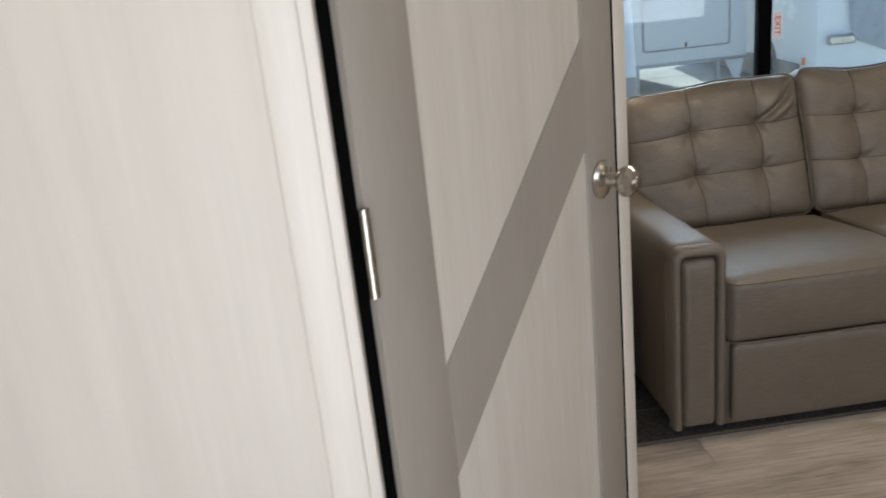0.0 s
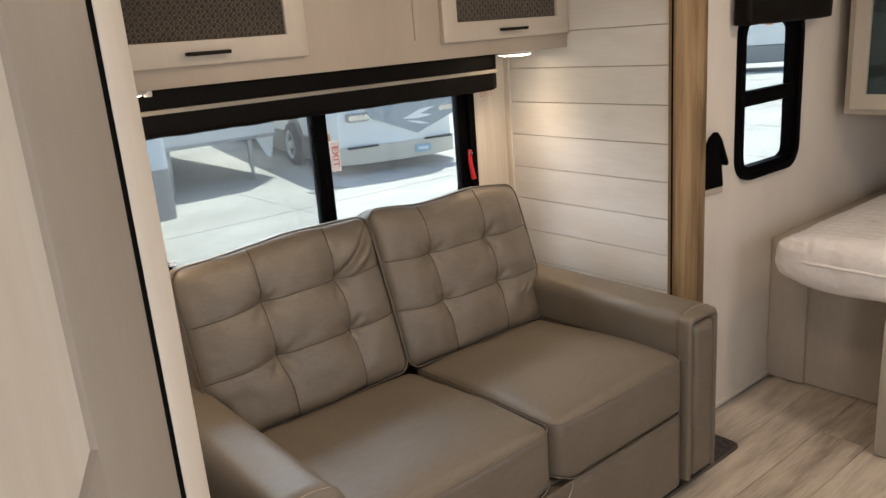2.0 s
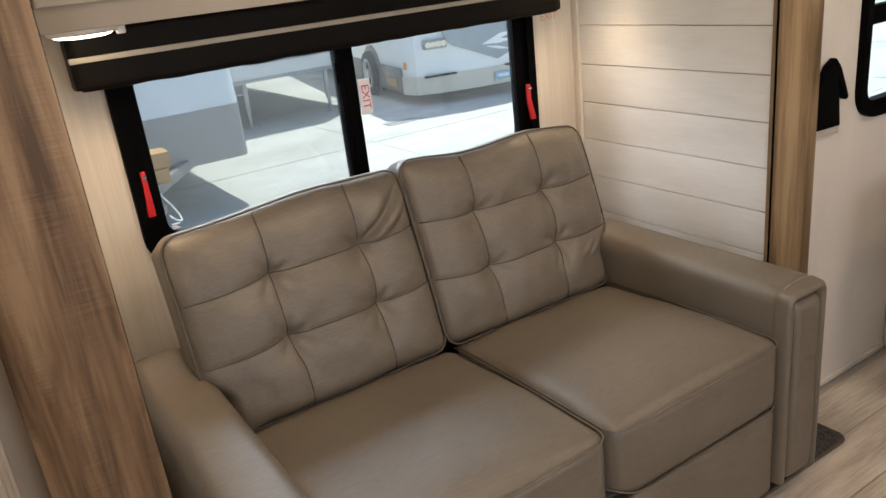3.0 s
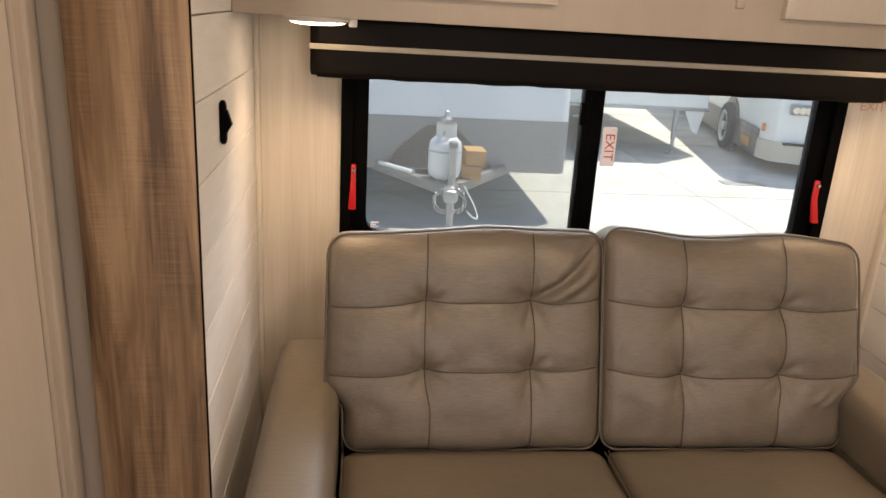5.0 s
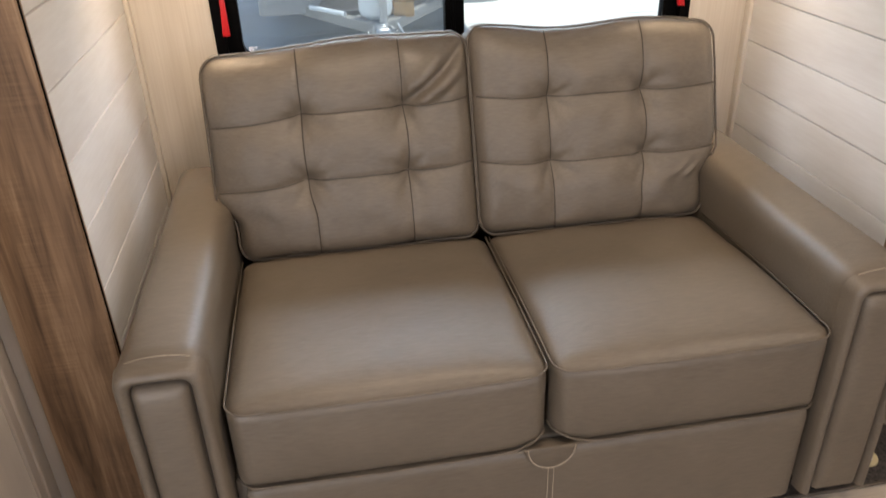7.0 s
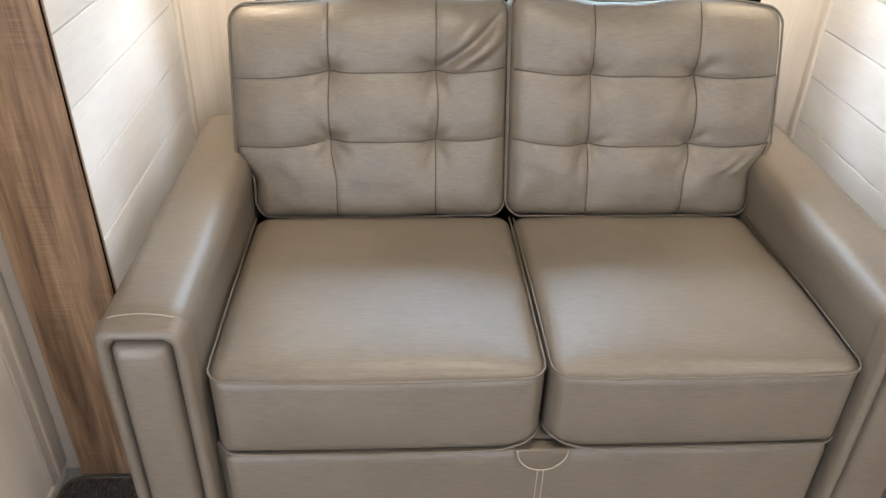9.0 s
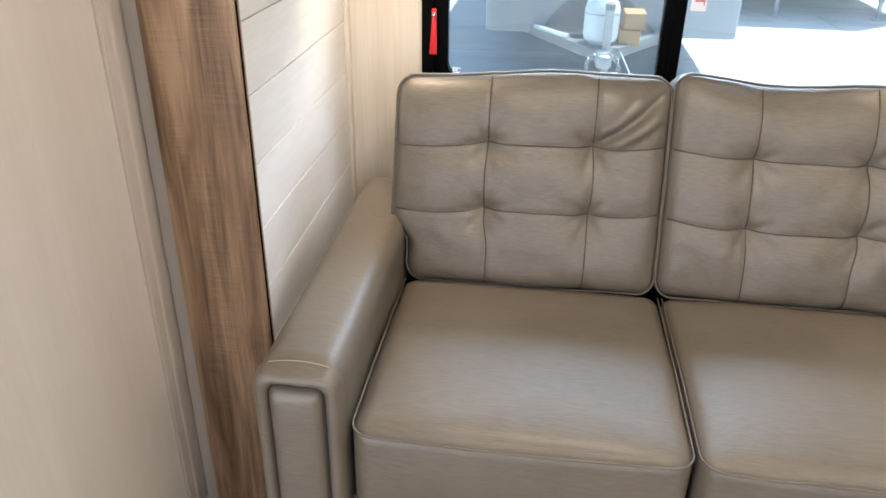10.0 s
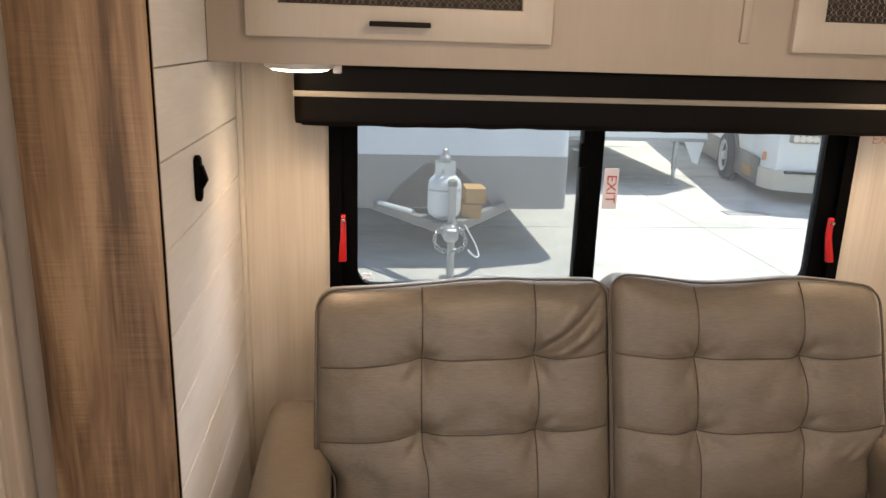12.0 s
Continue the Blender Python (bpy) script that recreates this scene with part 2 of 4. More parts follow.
DARK_SKIN = material("charcoal_skin", (0.28, 0.275, 0.27), (0.33, 0.325, 0.32), rough=0.4, scale=(0.8, 0.8, 0.8), fine=(30, 30, 30), bump=0.02)
TAN_SKIN = material("tan_skin", (0.56, 0.51, 0.42), (0.64, 0.585, 0.49), rough=0.35, scale=(1, 1, 1), fine=(30, 30, 30), bump=0.02)
SKIRT = material("taupe_skirt", (0.13, 0.115, 0.1), (0.17, 0.15, 0.13), rough=0.4, bump=0.02)
BLUE_GREY = material("blue_grey_paint", (0.24, 0.28, 0.31), (0.3, 0.34, 0.37), rough=0.3, bump=0.02)
TYRE = material("tyre", (0.02, 0.02, 0.02), (0.035, 0.035, 0.034), rough=0.8, fine=(40, 40, 40))
RIM = material("polished_rim", (0.55, 0.56, 0.57), (0.66, 0.67, 0.68), rough=0.35, metal=0.2, fine=(60, 60, 60), bump=0.02)
STEEL = material("galvanised", (0.35, 0.35, 0.35), (0.5, 0.5, 0.5), rough=0.4, metal=0.7, fine=(60, 60, 60))
FRAME_STEEL = material("painted_frame", (0.2, 0.19, 0.175), (0.28, 0.265, 0.245), rough=0.55, fine=(50, 50, 50))
TANK_WHITE = material("tank_white", (0.72, 0.74, 0.74), (0.8, 0.81, 0.81), rough=0.35, fine=(40, 40, 40), bump=0.03)
BLOCK_WOOD = material("wood_block", (0.42, 0.22, 0.08), (0.58, 0.35, 0.15), rough=0.8, scale=(4, 20, 20), fine=(20, 120, 120))
ORANGE = material("amber_lens", (0.7, 0.2, 0.03), (0.8, 0.26, 0.05), rough=0.3, bump=0)
PLATE_BLUE = material("plate_blue", (0.2, 0.42, 0.55), (0.3, 0.5, 0.62), rough=0.5, bump=0)
# shade of closed cabinets, put into a dark colour
INSIDE_SHADE = material("inside_shade", (0.03, 0.026, 0.022), (0.05, 0.043, 0.036), rough=0.8)
LATTICE = material("bronze_lattice", (0.16, 0.13, 0.1), (0.24, 0.2, 0.16), rough=0.4, metal=0.5, fine=(200, 200, 200), bump=0.05)
DISC_CREAM = material("cream_disc", (0.6, 0.52, 0.3), (0.7, 0.62, 0.4), rough=0.5, bump=0)


# ---- building helpers ----
WORLD = {}


def thing(name, place, label, category, group="", kind=""):
    """An empty at a thing's base, to which parts are added."""
    ob = new(name)
    ob.empty_display_size = 0.1
    ob.matrix_basis = place if isinstance(place, Matrix) else Matrix.Translation(place)
    WORLD[ob.name] = ob.matrix_basis.copy()
    return tagged(ob, label, category, group, kind)


def part(name, bm, mat, parent=None, label="", smooth=False, local=False):
    """Links a bmesh as one mesh object; its coordinates are the world's, or the parent's own if local."""
    mesh = bpy.data.meshes.new(name)
    bmesh.ops.recalc_face_normals(bm, faces=bm.faces)
    bm.to_mesh(mesh)
    bm.free()
    mesh.materials.append(mat)
    if smooth:
        mesh.shade_smooth()
        if smooth != "all":
            mesh.set_sharp_from_angle(angle=radians(smooth if smooth is not True else 40))
    ob = new(name, mesh)
    WORLD[ob.name] = Matrix.Identity(4)
    if parent:
        ob.parent = parent
        if not local:
            ob.matrix_parent_inverse = WORLD[parent.name].inverted()
        else:
            WORLD[ob.name] = WORLD[parent.name].copy()
    if label:
        ob["label"] = label
    return ob


def box(x0, x1, y0, y1, z0, z1, bevel=0.0, segments=2, bm=None):
    bm = bm or bmesh.new()
    made = bmesh.ops.create_cube(bm, size=1.0, matrix=Matrix.LocRotScale(((x0 + x1) / 2, (y0 + y1) / 2, (z0 + z1) / 2), None, (abs(x1 - x0), abs(y1 - y0), abs(z1 - z0))))
    if bevel:
        edges = list({e for v in made["verts"] for e in v.link_edges})
        bmesh.ops.bevel(bm, geom=edges, offset=bevel, segments=segments, profile=0.5, affect="EDGES")
    return bm


def prism(points, z0, z1, bm=None, m=None, bevel=0.0):
    """A closed outline in x, y raised from z0 to z1."""
    bm = bm or bmesh.new()
    low = [bm.verts.new((x, y, z0)) for x, y in points]
    high = [bm.verts.new((x, y, z1)) for x, y in points]
    faces = [bm.faces.new(low[::-1]), bm.faces.new(high)]
    for i in range(len(points)):
        j = (i + 1) % len(points)
        faces.append(bm.faces.new((low[i], low[j], high[j], high[i])))
    if m:
        bmesh.ops.transform(bm, matrix=m, verts=low + high)
    if bevel:
        bmesh.ops.bevel(bm, geom=list({e for f in faces for e in f.edges}), offset=bevel, segments=2, profile=0.5, affect="EDGES")
    return bm


def rounded_outline(x0, x1, z0, z1, r, steps=6):
    points = []
    for cx, cz, a in ((x1 - r, z1 - r, 0), (x0 + r, z1 - r, 90), (x0 + r, z0 + r, 180), (x1 - r, z0 + r, 270)):
        for i in range(steps + 1):
            ang = radians(a + 90 * i / steps)
            points.append((cx + r * math.cos(ang), cz + r * math.sin(ang)))
    return points


def ring(outer, inner, y0, y1, bm=None):
    """A frame between two outlines in x, z with the same number of points, from y0 to y1."""
    bm = bm or bmesh.new()
    rows = [[bm.verts.new((x, y, z)) for x, z in line] for line, y in ((outer, y0), (inner, y0), (inner, y1), (outer, y1))]
    n = len(outer)
    for a in range(4):
        b = (a + 1) % 4
        for i in range(n):
            j = (i + 1) % n
            bm.faces.new((rows[a][i], rows[a][j], rows[b][j], rows[b][i]))
    return bm


def tube(points, r, sides=8, closed=False, bm=None):
    bm = bm or bmesh.new()
    points = [Vector(p) for p in points]
    n = len(points)
    loops = []
    up = Vector((0.13, 0.21, 0.97)).normalized()
    for i, p in enumerate(points):
        a = points[(i - 1) % n] if closed or i else p
        b = points[(i + 1) % n] if closed or i < n - 1 else p
        along = (b - a).normalized()
        side = along.cross(up)
        if side.length < 1e-3:
            side = along.cross(Vector((1, 0, 0)))
        side.normalize()
        over = side.cross(along)
        loops.append([bm.verts.new(p + r * (math.cos(2 * math.pi * k / sides) * side + math.sin(2 * math.pi * k / sides) * over)) for k in range(sides)])
    for i in range(n if closed else n - 1):
        j = (i + 1) % n
        for k in range(sides):
            m = (k + 1) % sides
            bm.faces.new((loops[i][k], loops[i][m], loops[j][m], loops[j][k]))
    if not closed:
        bm.faces.new(loops[0][::-1])
        bm.faces.new(loops[-1])
    return bm


def lathe(profile, m, sides=24, bm=None):
    """Turns (radius, height) pairs round the local z axis."""
    bm = bm or bmesh.new()
    loops = []
    for r, z in profile:
        loops.append([bm.verts.new(m @ Vector((max(r, 1e-4) * math.cos(2 * math.pi * k / sides), max(r, 1e-4) * math.sin(2 * math.pi * k / sides), z))) for k in range(sides)])
    for a, b in zip(loops, loops[1:]):
        for k in range(sides):
            j = (k + 1) % sides
            bm.faces.new((a[k], a[j], b[j], b[k]))
    bm.faces.new(loops[0][::-1])
    bm.faces.new(loops[-1])
    return bm


def soft_box(lo, hi, r, counts, shape=None, flat=()):
    """A box with round edges on a fine lattice; shape(p, q) moves each point p, whose place in the box is q, each -1 to 1."""
    lo, hi = Vector(lo), Vector(hi)
    nx, ny, nz = counts
    mid, half = (lo + hi) / 2, (hi - lo) / 2
    radii = Vector(r) if not isinstance(r, (int, float)) else Vector((r, r, r))
    verts, faces, found = [], [], {}

    def vert(i, j, k):
        key = (i, j, k)
        if key not in found:
            q = Vector((2 * i / nx - 1, 2 * j / ny - 1, 2 * k / nz - 1))
            p = Vector([half[a] * q[a] for a in range(3)])
            core = Vector([max(-(half[a] - radii[a]), min(half[a] - radii[a], p[a])) for a in range(3)])
            d = Vector([(p[a] - core[a]) / radii[a] if radii[a] else 0 for a in range(3)])
            if d.length > 1e-6:
                d = d / d.length * min(1.0, max(abs(c) for c in d))
                p = core + Vector([d[a] * radii[a] for a in range(3)])
            p = p + mid
            if shape:
                p = shape(p, q)
            found[key] = len(verts)
            verts.append(p)
        return found[key]

    for i in range(nx):
        for j in range(ny):
            for k in (0, nz):
                faces.append([vert(i, j, k), vert(i + 1, j, k), vert(i + 1, j + 1, k), vert(i, j + 1, k)])
    for i in range(nx):
        for k in range(nz):
            for j in (0, ny):
                faces.append([vert(i, j, k), vert(i + 1, j, k), vert(i + 1, j, k + 1), vert(i, j, k + 1)])
    for j in range(ny):
        for k in range(nz):
            for i in (0, nx):
                faces.append([vert(i, j, k), vert(i, j + 1, k), vert(i, j + 1, k + 1), vert(i, j, k + 1)])
    mesh = bpy.data.meshes.new("soft")
    mesh.from_pydata([tuple(v) for v in verts], [], faces)
    bm = bmesh.new()
    bm.from_mesh(mesh)
    bpy.data.meshes.remove(mesh)
    return bm


def structure(name, bm, mat, label, category, smooth=False):
    return tagged(part(name, bm, mat, None, "", smooth), label, category, "", "structure")


def word(name, text, size, m, mat, parent):
    """A word in the built-in font as a flat mesh; m carries its x, y plane into the world."""
    curve = bpy.data.curves.new(name, "FONT")
    curve.body, curve.size, curve.align_x, curve.align_y = text, size, "CENTER", "CENTER"
    holder = bpy.data.objects.new(name, curve)
    mesh = bpy.data.meshes.new_from_object(holder)
    bpy.data.objects.remove(holder)
    bm = bmesh.new()
    bm.from_mesh(mesh)
    bmesh.ops.transform(bm, matrix=m, verts=bm.verts)
    return part(name, bm, mat, parent)


def smooth_step(a, b, x):
    t = max(0.0, min(1.0, (x - a) / (b - a)))
    return t * t * (3 - 2 * t)


# ---- the large structure ----
SLIDE_L, SLIDE_R, BACK, MAIN = -0.845, 0.915, 0.885, 0.10
TOP = 2.02
floor = structure("floor", box(-2.45, 3.05, -2.4, 0.95, -0.06, -0.012), GROOVE, "grey-brown oak-look vinyl plank floor", "floor")
ceiling = structure("ceiling", box(-2.45, 3.05, -2.5, 1.0, TOP, TOP + 0.05), CEILING, "plain white coach ceiling panel", "ceiling")

# window wall of the slide-out, with its opening
WX0, WX1, WZ0, WZ1 = -0.6, 0.68, 0.85, 1.39
bm = box(SLIDE_L - 0.04, WX0, BACK, BACK + 0.04, 0, TOP)
box(WX1, SLIDE_R + 0.04, BACK, BACK + 0.04, 0, TOP, bm=bm)
box(WX0, WX1, BACK, BACK + 0.04, 0, WZ0, bm=bm)
box(WX0, WX1, BACK, BACK + 0.04, WZ1, TOP, bm=bm)
structure("wall_north", bm, PANEL, "cream vertically streaked wall panel round the wide window", "wall")
slide_wall_l = structure("wall_slide_west", box(SLIDE_L - 0.04, SLIDE_L - 0.008, MAIN, BACK, 0, TOP), GROOVE, "white shiplap side wall of the slide-out with a switch", "wall")
slide_wall_r = structure("wall_slide_east", box(SLIDE_R + 0.008, SLIDE_R + 0.04, MAIN, BACK, 0, TOP), GROOVE, "white shiplap side wall of the slide-out", "wall")
for px, name in ((SLIDE_L, "trim_corner_west"), (SLIDE_R, "trim_corner_east")):
    s = 1 if px < 0 else -1
    structure(name, box(px, px + s * 0.012, BACK - 0.028, BACK, 0.0, 1.44, 0.003), TRIM_WHITE, "thin cream corner moulding of the slide-out", "trim", True)

# main side wall, east part with the small window
EX0, EX1, EZ0, EZ1 = 1.335, 1.735, 0.92, 1.48
bm = box(SLIDE_R + 0.04, EX0, MAIN, MAIN + 0.04, 0, TOP)
box(EX1, 3.0, MAIN, MAIN + 0.04, 0, TOP, bm=bm)
box(EX0, EX1, MAIN, MAIN + 0.04, 0, EZ0, bm=bm)
box(EX0, EX1, MAIN, MAIN + 0.04, EZ1, TOP, bm=bm)
structure("wall_main_east", bm, SIDEWALL, "plain off-white side wall with a small window", "wall")
structure("wall_main_west", box(-1.09, SLIDE_L - 0.04, MAIN, MAIN + 0.04, 0, TOP), TRIM_TAUPE, "taupe strip of side wall beside the oak trim", "wall")
structure("wall_bath_side", prism([(-1.13, -0.74), (-1.087, -0.705), (-1.05, -0.59), (-1.05, MAIN), (-1.13, MAIN)], 0, TOP), PANEL_SOFT, "cream streaked bathroom wall panel with moulding", "wall")
structure("wall_bath_front", box(-2.45, -1.61, -1.29, -1.25, 0, TOP), PANEL_SOFT, "pale streaked wall panel beside the bathroom door", "wall")
structure("wall_far_west", box(-2.49, -2.45, -2.44, 0.2, 0, TOP), SIDEWALL, "plain off-white end wall of the coach", "wall")
structure("wall_far_east", box(3.0, 3.04, -2.44, 0.14, 0, TOP), SIDEWALL, "plain off-white end wall behind the bed", "wall")
# entry wall out of view; its window opening is added for the fill lamp
bm = box(-2.45, -1.95, -2.44, -2.4, 0, TOP)
box(-1.95, -1.25, -2.44, -2.4, 1.95, TOP, bm=bm)
box(-1.25, -0.15, -2.44, -2.4, 0, TOP, bm=bm)
box(-0.15, 1.25, -2.44, -2.4, 0, 1.05, bm=bm)
box(-0.15, 1.25, -2.44, -2.4, 1.75, TOP, bm=bm)
box(1.25, 3.0, -2.44, -2.4, 0, TOP, bm=bm)
structure("wall_south", bm, SIDEWALL, "off-white entry wall with open doorway and added unseen window", "wall")
structure("baseboard", box(-1.05, -1.04, -0.585, MAIN - 0.02, 0, 0.028, 0.003), TRIM_WHITE, "thin white baseboard along the bathroom wall", "baseboard", True)
structure("baseboard_east", box(1.071, 1.61, MAIN - 0.01, MAIN, 0, 0.022, 0.003), TRIM_WHITE, "thin white baseboard along the side wall", "baseboard", True)
bm = box(-1.05, -1.041, 0.02, MAIN - 0.001, 0.028, TOP, 0.002)
box(-1.05, -1.036, 0.045, 0.062, 0.028, TOP, 0.003, bm=bm)
structure("trim_moulding", bm, TRIM_TAUPE, "taupe stepped corner moulding beside the oak trim", "trim", True)

structure("trim_batten_east", box(1.071, 1.085, MAIN - 0.006, MAIN, 0.022, TOP, 0.002), TRIM_WHITE, "thin white batten beside the oak trim", "trim", True)

# oak trims round the slide-out opening, each with a black gasket
for name, x0, x1, gx, mat, label in (("trim_oak_west", -1.0, -0.826, -0.826, OAK, "brown rough-sawn oak trim board beside the slide-out"), ("trim_oak_east", 0.886, 1.069, 0.8845, OAK_LIGHT, "light brown knotty oak trim board beside the slide-out")):
    ob = structure(name, box(x0, x1, 0.068, MAIN - 0.002, 0.012, TOP, 0.003), mat, label, "trim", True)
    part("gasket", box(gx - 0.001, gx + 0.002, 0.078, 0.084, 0.012, TOP, 0.001), BLACK, ob, "black rubber gasket")

# ---- windows ----
def window_frame(name, x0, x1, z0, z1, ix0, ix1, iz0, iz1, front, deep, radius, label):
    win = thing(name, ((x0 + x1) / 2, front, z0), label, "window", "", "structure")
    bm = ring(rounded_outline(x0, x1, z0, z1, radius), rounded_outline(x0 + 0.03, x1 - 0.03, z0 + 0.03, z1 - 0.03, radius * 0.8), front, front + 0.03)
    part("window_frame", bm, BLACK, win, "black plastic frame", 50)
    bm = ring(rounded_outline(x0 + 0.028, x1 - 0.028, z0 + 0.028, z1 - 0.028, radius * 0.8), rounded_outline(ix0, ix1, iz0, iz1, radius * 0.6), front + 0.016, front + deep)
    part("inner_frame", bm, BLACK, win, "", 50)
    return win


win = window_frame("window_1", -0.632, 0.717, 0.81, 1.43, -0.563, 0.641, 0.878, 1.38, BACK - 0.02, 0.045, 0.07, "wide black-framed sliding window with red egress latches")
part("mullion", box(-0.004, 0.05, BACK - 0.012, BACK + 0.03, 0.86, 1.4, 0.004), BLACK, win, "", True)
part("mullion_strip", box(0.012, 0.024, BACK - 0.016, BACK - 0.01, 0.88, 1.4, 0.002), BLACK, win, "", True)
part("latch_catch", box(-0.012, 0.006, BACK - 0.016, BACK + 0.004, 1.19, 1.25, 0.003), BLACK, win, "", True)
for x0, x1 in ((-0.575, 0.02), (0.03, 0.65)):
    pane = part("pane", box(x0, x1, BACK + 0.012, BACK + 0.016, 0.865, 1.39), GLASS, win, "clear glass")
    pane.visible_shadow = False
mesh_screen = part("fly_screen", box(-0.575, 0.018, BACK + 0.022, BACK + 0.0225, 0.865, 1.39), SCREEN, win, "fine grey insect screen")
mesh_screen.visible_shadow = False
for lx, tip in ((-0.598, -0.004), (0.672, 0.012)):
    bm = prism([(-0.006, 0.06), (0.006, 0.06), (0.007, 0.01), (0.012 + tip, -0.06), (-0.008 + tip, -0.06), (-0.007, 0.01)], 0, 0.012, m=Matrix.Translation((lx, BACK - 0.02, 1.008)) @ Matrix.Rotation(radians(90), 4, "X"), bevel=0.002)
    handle = part("egress_latch", bm, RED, win, "bright red egress latch", True)
    part("latch_pin", lathe([(0.005, 0), (0.005, 0.006), (0.003, 0.008)], Matrix.Translation((lx, BACK - 0.033, 1.055)) @ Matrix.Rotation(radians(90), 4, "X"), 10), CHROME, handle)
for k, w in enumerate((0.022, 0.014, 0.02)):
    part("glass_mark", box(-0.55, -0.55 + w, BACK + 0.009, BACK + 0.0105, 0.902 - 0.006 * k, 0.905 - 0.006 * k), PAPER, win, "small pale maker's mark")
# exit stickers on the glass and on the wall
sticker = part("exit_sticker", box(0.062, 0.1, BACK + 0.008, BACK + 0.0095, 1.08, 1.185), PAPER, win, "clear pink-edged exit sticker")
word("exit_word", "EXIT", 0.036, Matrix.Translation((0.081, BACK + 0.0065, 1.132)) @ Matrix.Rotation(radians(90), 4, "X") @ Matrix.Rotation(radians(-90), 4, "Z"), RED_INK, sticker)
word("exit_word", "EXIT", 0.036, Matrix.Translation((0.8, BACK - 0.002, 1.272)) @ Matrix.Rotation(radians(90), 4, "X"), PINK_INK, win)

win = window_frame("window_2", 1.305, 1.765, 0.892, 1.515, 1.352, 1.71, 0.94, 1.463, MAIN - 0.022, 0.05, 0.09, "small black-framed window with rounded corners")
part("meeting_rail", box(1.34, 1.725, MAIN - 0.012, MAIN + 0.02, 1.17, 1.225, 0.004), BLACK, win, "", True)
part("sash_edge", box(1.685, 1.715, MAIN - 0.008, MAIN + 0.02, 0.96, 1.47, 0.004), BLACK, win, "", True)
for z0, z1 in ((0.945, 1.19), (1.2, 1.472)):
    pane = part("pane", box(1.345, 1.718, MAIN + 0.014, MAIN + 0.018, z0, z1), GLASS, win, "clear glass")
    pane.visible_shadow = False

# ---- valances ----
def sag(p, q):
    return p + Vector((0, 0.003 * noise.noise(p * 9) - 0.002 * q.z, 0.003 * noise.noise(p * 14)))


val = thing("window_valance", (0.03, 0.86, 1.295), "dark espresso vinyl window valance with a cream stripe", "valance")
part("body", soft_box((-0.705, 0.784, 1.293), (0.772, 0.862, 1.43), 0.007, (60, 6, 12), sag), ESPRESSO, val, "", "all")
part("stripe", box(-0.7065, 0.7735, 0.7795, 0.79, 1.356, 1.369, 0.002), TAPE, val, "cream piping stripe", True)
part("lip", soft_box((-0.69, 0.79, 1.289), (0.76, 0.855, 1.297), 0.004, (60, 3, 2), sag), ESPRESSO, val, "", "all")
val = thing("window_valance", (1.62, 0.08, 1.46), "dark espresso vinyl valance over the small window", "valance")
part("body", soft_box((1.25, 0.02, 1.462), (1.87, 0.085, 1.6), 0.008, (30, 5, 8), sag), ESPRESSO, val, "", "all")
part("bracket", box(1.3, 1.82, 0.083, 0.0985, 1.52, 1.59), ESPRESSO, val)


# ---- the bathroom door ----
U = Vector((0.442, 0.445, 0)).normalized()
DOOR = Matrix(((U.x, -U.y, 0, -1.577), (U.y, U.x, 0, -1.252), (0, 0, 1, 0), (0, 0, 0, 1)))
door = thing("door_1", DOOR, "closed grey-framed bathroom door with a diagonal brace", "door", "", "structure")
W, H0, H1 = 0.636, 0.02, 1.86
part("panel", box(0.1, 0.58, 0.006, 0.026, H0, H1), DOOR_PANEL, door, "whitewashed wood-grain panel", local=True)
for x0, x1 in ((0.014, 0.126), (0.538, W)):
    part("stile", box(x0, x1, 0.0, 0.032, H0, H1, 0.002), DOOR_GREY, door, "", True, local=True)
for z0, z1 in ((H0, 0.2), (1.72, H1)):
    part("rail", box(0.126, 0.538, 0.0, 0.032, z0, z1, 0.002), DOOR_GREY, door, "", True, local=True)
turn = Matrix.Rotation(radians(90), 4, "X")
part("brace", prism([(0.126, 0.69), (0.538, 1.087), (0.538, 1.257), (0.126, 0.855)], -0.03, 0.0, m=turn), DOOR_GREY, door, "", local=True)
knob = part("knob", lathe([(0.033, 0.0), (0.034, 0.004), (0.026, 0.01), (0.012, 0.014), (0.011, 0.03), (0.02, 0.036), (0.027, 0.046), (0.027, 0.055), (0.019, 0.064), (0.004, 0.066)], Matrix.Translation((0.58, 0.0, 1.018)) @ Matrix.Rotation(radians(90), 4, "X"), 32), CHROME, door, "satin nickel door knob", 30, local=True)
part("knob_button", lathe([(0.009, 0.0), (0.009, 0.004), (0.006, 0.006)], Matrix.Translation((0.58, -0.064, 1.018)) @ Matrix.Rotation(radians(90), 4, "X"), 16), CHROME, knob, "", True, local=True)
part("latch_plate", box(W - 0.0005, W + 0.003, 0.004, 0.026, 1.0, 1.08, 0.001), CHROME, door, "nickel latch plate", local=True)
for hz in (0.3, 1.062, 1.65):
    hinge = part("hinge", tube([(0.008, -0.004, hz - 0.055), (0.008, -0.004, hz + 0.055)], 0.006, 10), CHROME, door, "nickel butt hinge", True, local=True)
    for k in range(3):
        part("knuckle", lathe([(0.0068, 0), (0.0068, 0.034)], Matrix.Translation((0.008, -0.004, hz - 0.054 + 0.037 * k)), 10), CHROME, hinge, "", True, local=True)
